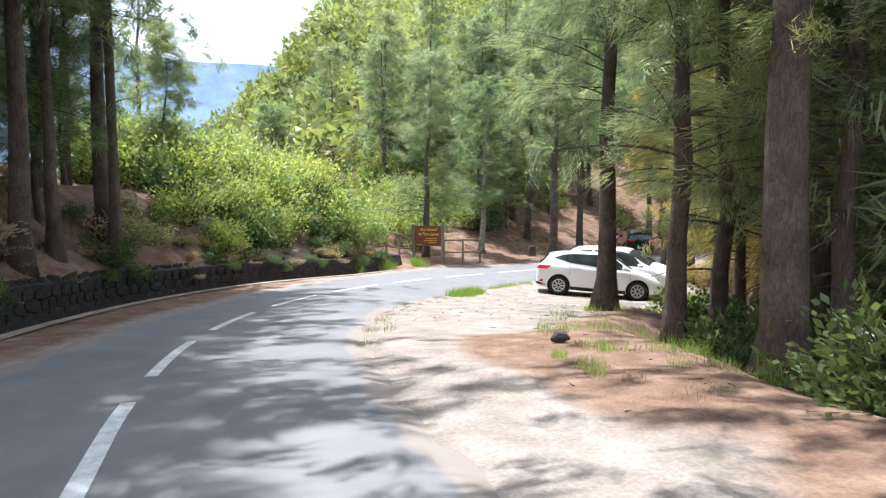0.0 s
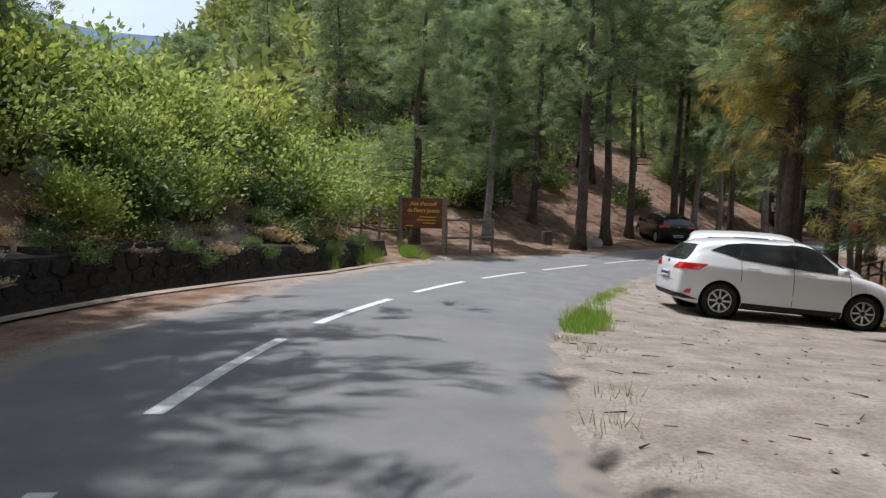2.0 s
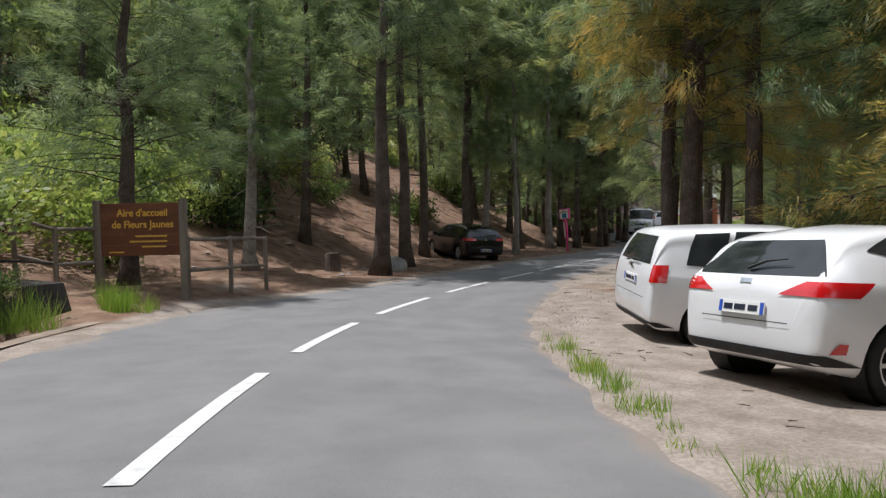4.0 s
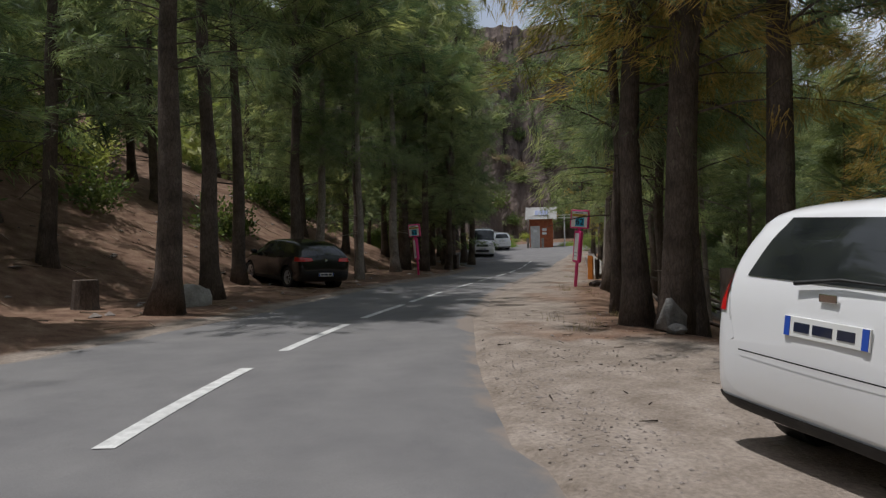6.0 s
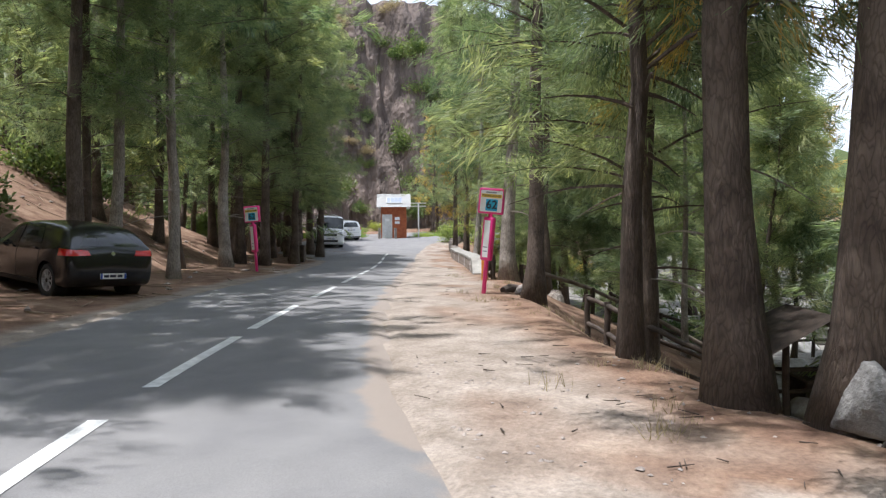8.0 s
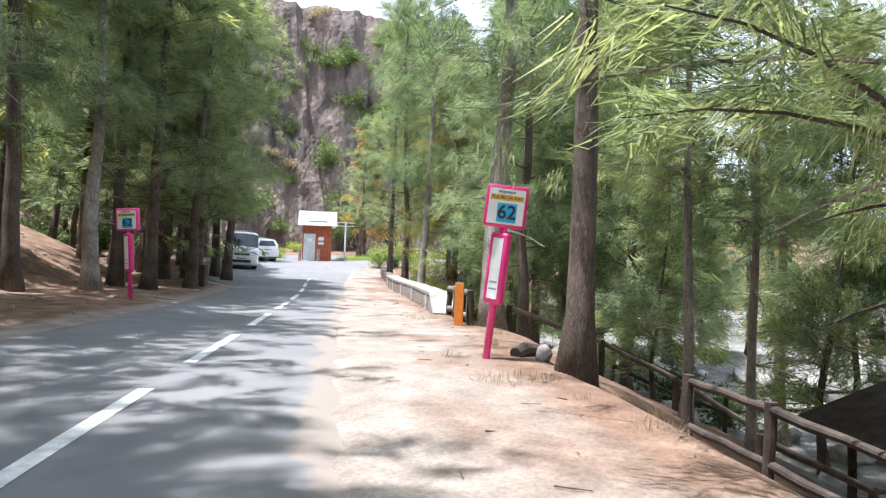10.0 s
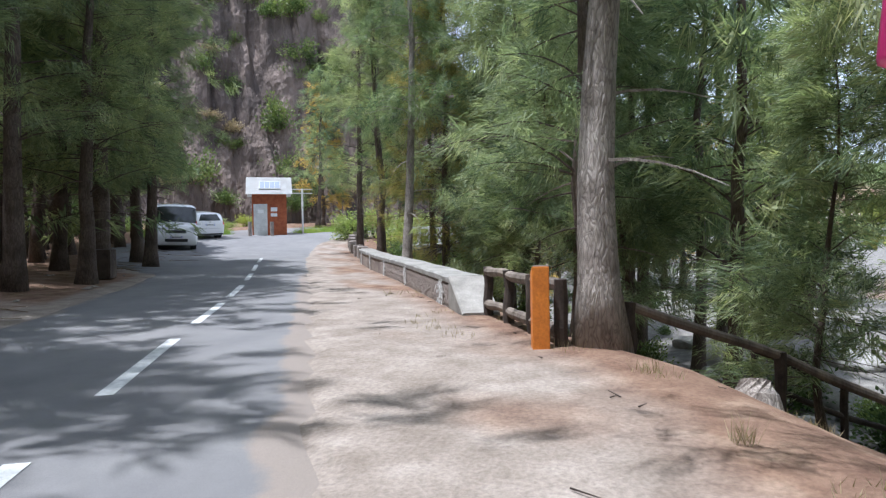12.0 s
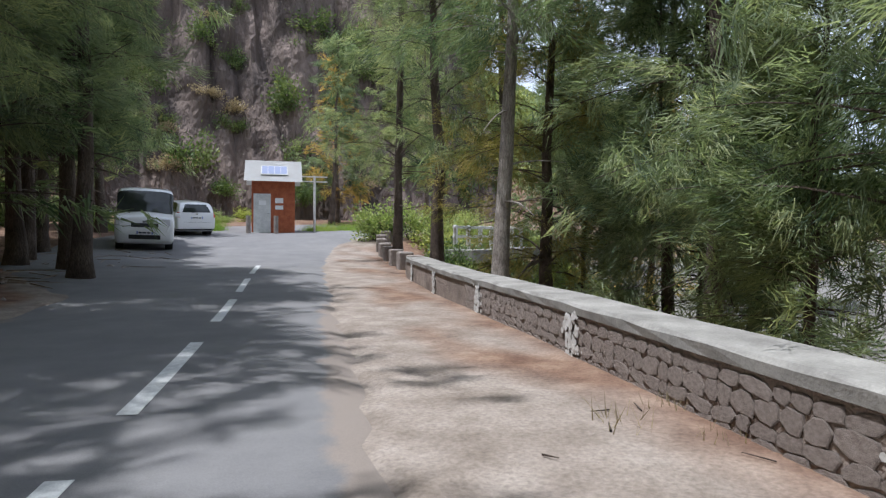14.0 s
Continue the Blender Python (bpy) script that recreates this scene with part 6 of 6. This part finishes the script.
panel = part("solar_panel", box(bmesh.new(), (1.5, 0.9, 0.05), (0.05, -0.95, 3.14), Matrix.Rotation(radians(33.3), 4, "X"), bevel=0.008), SHEET_ROOF, hut)
for k in range(4):
    part("cell", box(bmesh.new(), (0.33, 0.78, 0.01), (-0.48 + 0.355 * k, -0.968, 3.165), Matrix.Rotation(radians(33.3), 4, "X")), SOLAR, panel)
door = part("door", box(bmesh.new(), (0.95, 0.06, 1.95), (-0.62, -1.25, 0.98), bevel=0.01), DOOR_WHITE, hut)
part("handle", box(bmesh.new(), (0.12, 0.05, 0.03), (-0.28, -1.3, 0.98), bevel=0.008), CHROME, door)
part("notice", box(bmesh.new(), (0.4, 0.01, 0.22), (-0.6, -1.286, 1.5)), WHITE, door)
part("notice", box(bmesh.new(), (0.45, 0.012, 0.25), (0.32, -1.235, 1.62)), WHITE, hut)
part("notice", box(bmesh.new(), (0.45, 0.012, 0.2), (0.32, -1.235, 1.28)), WHITE, hut)
for a in (-1.35, 0.15):
    bl = part("bollard", tube(bmesh.new(), [(0, 0, -0.2), (0, 0, 0.85)], 0.13, 12), STONE)
    bl.matrix_basis = hut.matrix_basis @ pose(a, -1.9, 0)
    tagged(bl, "stout stone bollard before the hut door", "bollard", "bollards at the hut")
tp = thing("wooden_mast", "pale pole with two cross bars beside the hut", "pole", pose(52.35, 60.35, ground_at(52.35, 60.35), 0, 0, -54))
part("shaft", tube(bmesh.new(), [(0, 0, -0.3), (0, 0, 2.9)], 0.06, 10), LIMEWASH, tp)
for z in (2.6, 2.85):
    part("cross_bar", box(bmesh.new(), (1.3, 0.06, 0.06), (0, 0, z)), LIMEWASH, tp)
# white railing of the far bridge
br = thing("bridge_railing", "white concrete railing of a small bridge", "railing", pose(47.0, 50.6, 0.45, 0, 0, -8))
for k in range(7):
    part("post", box(bmesh.new(), (0.14, 0.14, 1.0), (1.1 * k, 0, 0.5), bevel=0.01), LIMEWASH, br)
for z in (0.55, 0.92):
    part("rail", box(bmesh.new(), (6.9, 0.1, 0.1), (3.3, 0, z), bevel=0.01), LIMEWASH, br)
part("deck_edge", box(bmesh.new(), (7.6, 1.2, 0.5), (3.3, -0.4, -0.2), bevel=0.02), CONCRETE, br)
# litter bin under the slope
bx, by = 29.0, 51.6
binn = thing("litter_bin", "brown slatted litter bin beside the slope", "bin", pose(bx, by, ground_at(bx, by), 0, 0, 35))
for k in range(6):
    part("slat", box(bmesh.new(), (0.11, 0.03, 0.75), (-0.3 + 0.12 * k, -0.32, 0.4), bevel=0.006), BARK, binn)
part("bin_body", box(bmesh.new(), (0.7, 0.6, 0.78), (0, 0, 0.4), bevel=0.02), DARK_WOOD, binn)

outcrop = boulder(12, (1.0, 0.8, 0.7), ROCK, name="rock_outcrop", label="pale weathered rock outcrop on the brown bank")
set_down(outcrop, -6.4, 24.0, 40, 0.0)
set_down(boulder(13, (0.7, 0.5, 0.5), ROCK, name="rock_outcrop", label="pale weathered rock outcrop on the brown bank"), -5.9, 23.3, 100, 0.02)
set_down(boulder(14, (0.6, 0.5, 0.35), ROCK, name="rock_outcrop", label="pale weathered rock outcrop on the brown bank"), -6.0, 24.9, 10, 0.0)
# ---- grass, weeds, stones and twigs ----
def tuft(rng, x, y, r, n, tall):
    a, q = rng.uniform(0, 2 * math.pi, n), r * np.sqrt(rng.uniform(0, 1, n))
    px, py = x + q * np.cos(a), y + q * np.sin(a)
    s, d = along(px, py)
    roots = np.stack([px, py, height(px, py, s, d) - 0.01], 1)
    ways = unit(np.stack([rng.normal(0, 0.35, n), rng.normal(0, 0.35, n), np.ones(n)], 1))
    return blades(rng, roots, ways, tall, 0.008)


def grass(name, label, spots, mat, seed):
    rng = np.random.default_rng(seed)
    V, F, k = [], [], 0
    for x, y, r, n, tall in spots:
        v, f = tuft(rng, x, y, r, n, tall)
        V.append(v)
        F.append(f + k)
        k += len(v)
    return tagged(soup(name, np.vstack(V), np.vstack(F), mat, None, rng.uniform(0, 1, k // 3)), label, "grass", kind="stuff")


def verge_spots():
    rng = random.Random(8)
    out = []
    for k in range(60):       # strip along the edge of the asphalt by the lay-by
        s0 = rng.uniform(37.6, 46.5)
        x, y = place(s0, -right_edge(s0) - rng.uniform(0.05, 0.3))
        out.append((float(x), float(y), rng.uniform(0.08, 0.18), rng.randint(12, 50), rng.uniform(0.08, 0.22)))
    for k in range(16):       # thicker clump where the strip begins
        x, y = place(rng.uniform(37.8, 40.2), -rng.uniform(2.95, 3.25))
        out.append((float(x), float(y), 0.25, 110, rng.uniform(0.16, 0.32)))
    for k in range(40):       # at the nose of the parked car and under the trees
        out.append((rng.uniform(8.2, 10.6), rng.uniform(21.2, 24.0), 0.3, 120, rng.uniform(0.15, 0.4)))
    for k in range(26):       # reeds where the drain ends
        s0 = rng.uniform(43.2, 46.6)
        x, y = place(s0, float(ditch_edge(s0)) + rng.uniform(0.15, 0.9))
        out.append((float(x), float(y), 0.2, 60, rng.uniform(0.45, 0.8)))
    for k in range(14):       # by the sign
        out.append((rng.uniform(0.1, 1.0), rng.uniform(32.0, 33.0), 0.15, 110, rng.uniform(0.25, 0.5)))
    for k in range(46):       # banks of grass on either side of the hut
        u, w = rng.random(), rng.uniform(-0.5, 0.7)
        out.append((45.2 + 4.6 * u + 0.5 * w, 66.8 - 2.6 * u + w, 0.5, 190, rng.uniform(0.4, 0.75)))
        out.append((53.0 + 3.6 * u + 0.5 * w, 61.0 - 2.4 * u + w, 0.5, 150, rng.uniform(0.3, 0.55)))
    for k in range(60):       # round the hut and at the end of the road
        x, y = rng.uniform(43, 58), rng.uniform(57, 64)
        s, d = (v[0] for v in along(x, y))
        if d > left_edge(s) + 0.2 and math.hypot(x - 42.1, y - 61.3) > 3.5:
            out.append((x, y, 0.6, 160, rng.uniform(0.3, 0.6)))
    for k in range(40):
        s0 = rng.uniform(22, 42)
        x, y = place(s0, -float(lip(s0)) + rng.uniform(-1.2, 1.6))
        out.append((float(x), float(y), rng.uniform(0.1, 0.3), rng.randint(30, 90), rng.uniform(0.1, 0.3)))
    return out


grass("verge_grass", "bright green grass tufts along the verges", verge_spots(), GRASS, 1)


def dry_spots():
    rng = random.Random(9)
    out = []
    for k in range(120):
        s0 = rng.choice((rng.uniform(22, 38), rng.uniform(52, 75)))
        x, y = place(s0, -float(lip(s0)) + rng.uniform(-1.0, 1.2))
        out.append((float(x), float(y), rng.uniform(0.08, 0.25), rng.randint(12, 50), rng.uniform(0.06, 0.18)))
    for k in range(14):
        s0 = rng.uniform(26, 38)
        x, y = place(s0, -right_edge(s0) - rng.uniform(0.0, 0.35))
        out.append((float(x), float(y), 0.2, 40, rng.uniform(0.05, 0.14)))
    for k in range(160):
        s0 = rng.uniform(20, 48)
        x, y = place(s0, float(ditch_edge(s0)) + rng.uniform(1.0, 5.0))
        out.append((float(x), float(y), 0.35, 60, rng.uniform(0.15, 0.5)))
    return out


grass("dry_grass", "pale dry grass on the bank and the lip of the verge", dry_spots(), DRY, 2)


def pebbles(seed, n, place_one, mat, name, label, size):
    rng = np.random.default_rng(seed)
    V, F, k = [], [], 0
    base = np.array([(1, 0, 0), (-1, 0, 0), (0, 1, 0), (0, -1, 0), (0, 0, 0.45), (0, 0, -0.5)], float)
    tri = np.array([(0, 2, 4), (2, 1, 4), (1, 3, 4), (3, 0, 4), (2, 0, 5), (1, 2, 5), (3, 1, 5), (0, 3, 5)])
    for _ in range(n):
        x, y = place_one(rng)
        q = base * rng.uniform(*size) * rng.uniform(0.6, 1.3, 3) + rng.normal(0, size[0] * 0.3, (6, 3))
        a = rng.uniform(0, 6.28)
        q[:, :2] = q[:, :2] @ np.array([[math.cos(a), -math.sin(a)], [math.sin(a), math.cos(a)]])
        V.append(q + np.array([x, y, ground_at(x, y) + size[0] * 0.3]))
        F.append(tri + k)
        k += 6
    return tagged(soup(name, np.vstack(V), np.vstack(F), mat), label, "stones", kind="stuff")


def on_verge(rng):
    s0 = rng.uniform(30, 57)
    e = float(right_edge(s0))
    return tuple(float(v) for v in place(s0, -e - 0.15 - (float(lip(s0)) - e) * rng.uniform(0, 1) ** 1.3))


def on_gravel(rng):
    s0 = rng.normal(49.5, 1.6)
    return tuple(float(v) for v in place(s0, -float(right_edge(s0)) - abs(rng.normal(0.7, 0.5))))


def on_slope(rng):
    return tuple(float(v) for v in place(rng.uniform(52, 95), rng.uniform(3.2, 16)))


pebbles(3, 700, on_verge, STONE, "loose_stones", "small loose stones strewn on the sandy lay-by", (0.008, 0.028))
pebbles(4, 900, on_gravel, STONE, "gravel", "grey gravel washed over the sand by the asphalt", (0.006, 0.02))
pebbles(5, 260, on_slope, STONE, "slope_stones", "pale stones lying in the needle litter", (0.03, 0.14))


def twigs(seed, n, where, name, label, mat, span=(0.04, 0.18), thick=(0.003, 0.009)):
    rng = np.random.default_rng(seed)
    bm = bmesh.new()
    for _ in range(n):
        x, y = where(rng)
        a, ln = rng.uniform(0, 6.28), rng.uniform(*span)
        x1, y1 = x + ln * math.cos(a), y + ln * math.sin(a)
        tube(bm, [(x, y, ground_at(x, y) + 0.012), (x1, y1, ground_at(x1, y1) + 0.02)], [rng.uniform(*thick), thick[0]], 4, False)
    return tagged(part(name, bm, mat), label, "twigs", kind="stuff")


def twig_place(rng):
    if rng.random() < 0.5:
        return on_verge(rng)
    s0 = rng.uniform(20, 75)
    return tuple(float(v) for v in place(s0, -float(lip(s0)) + rng.uniform(-1, 1.8)))


twigs(6, 420, twig_place, "twigs", "dry twigs and bark scraps on the sand", DARK_WOOD)
twigs(7, 520, on_slope, "fallen_branches", "pale fallen branches on the needle slope", LOG, (0.15, 1.1), (0.006, 0.024))
cone = part("pine_cone", tube(bmesh.new(), [(-0.13, 0, 0.05), (-0.05, 0.02, 0.09), (0.06, 0, 0.08), (0.14, 0.03, 0.05)], [0.03, 0.08, 0.07, 0.02], 8), DARK_WOOD)
tagged(cone, "dark weathered wood knot lying on the sand", "wood").matrix_basis = pose(3.3, 10.3, ground_at(3.3, 10.3), 0, 0, 15)
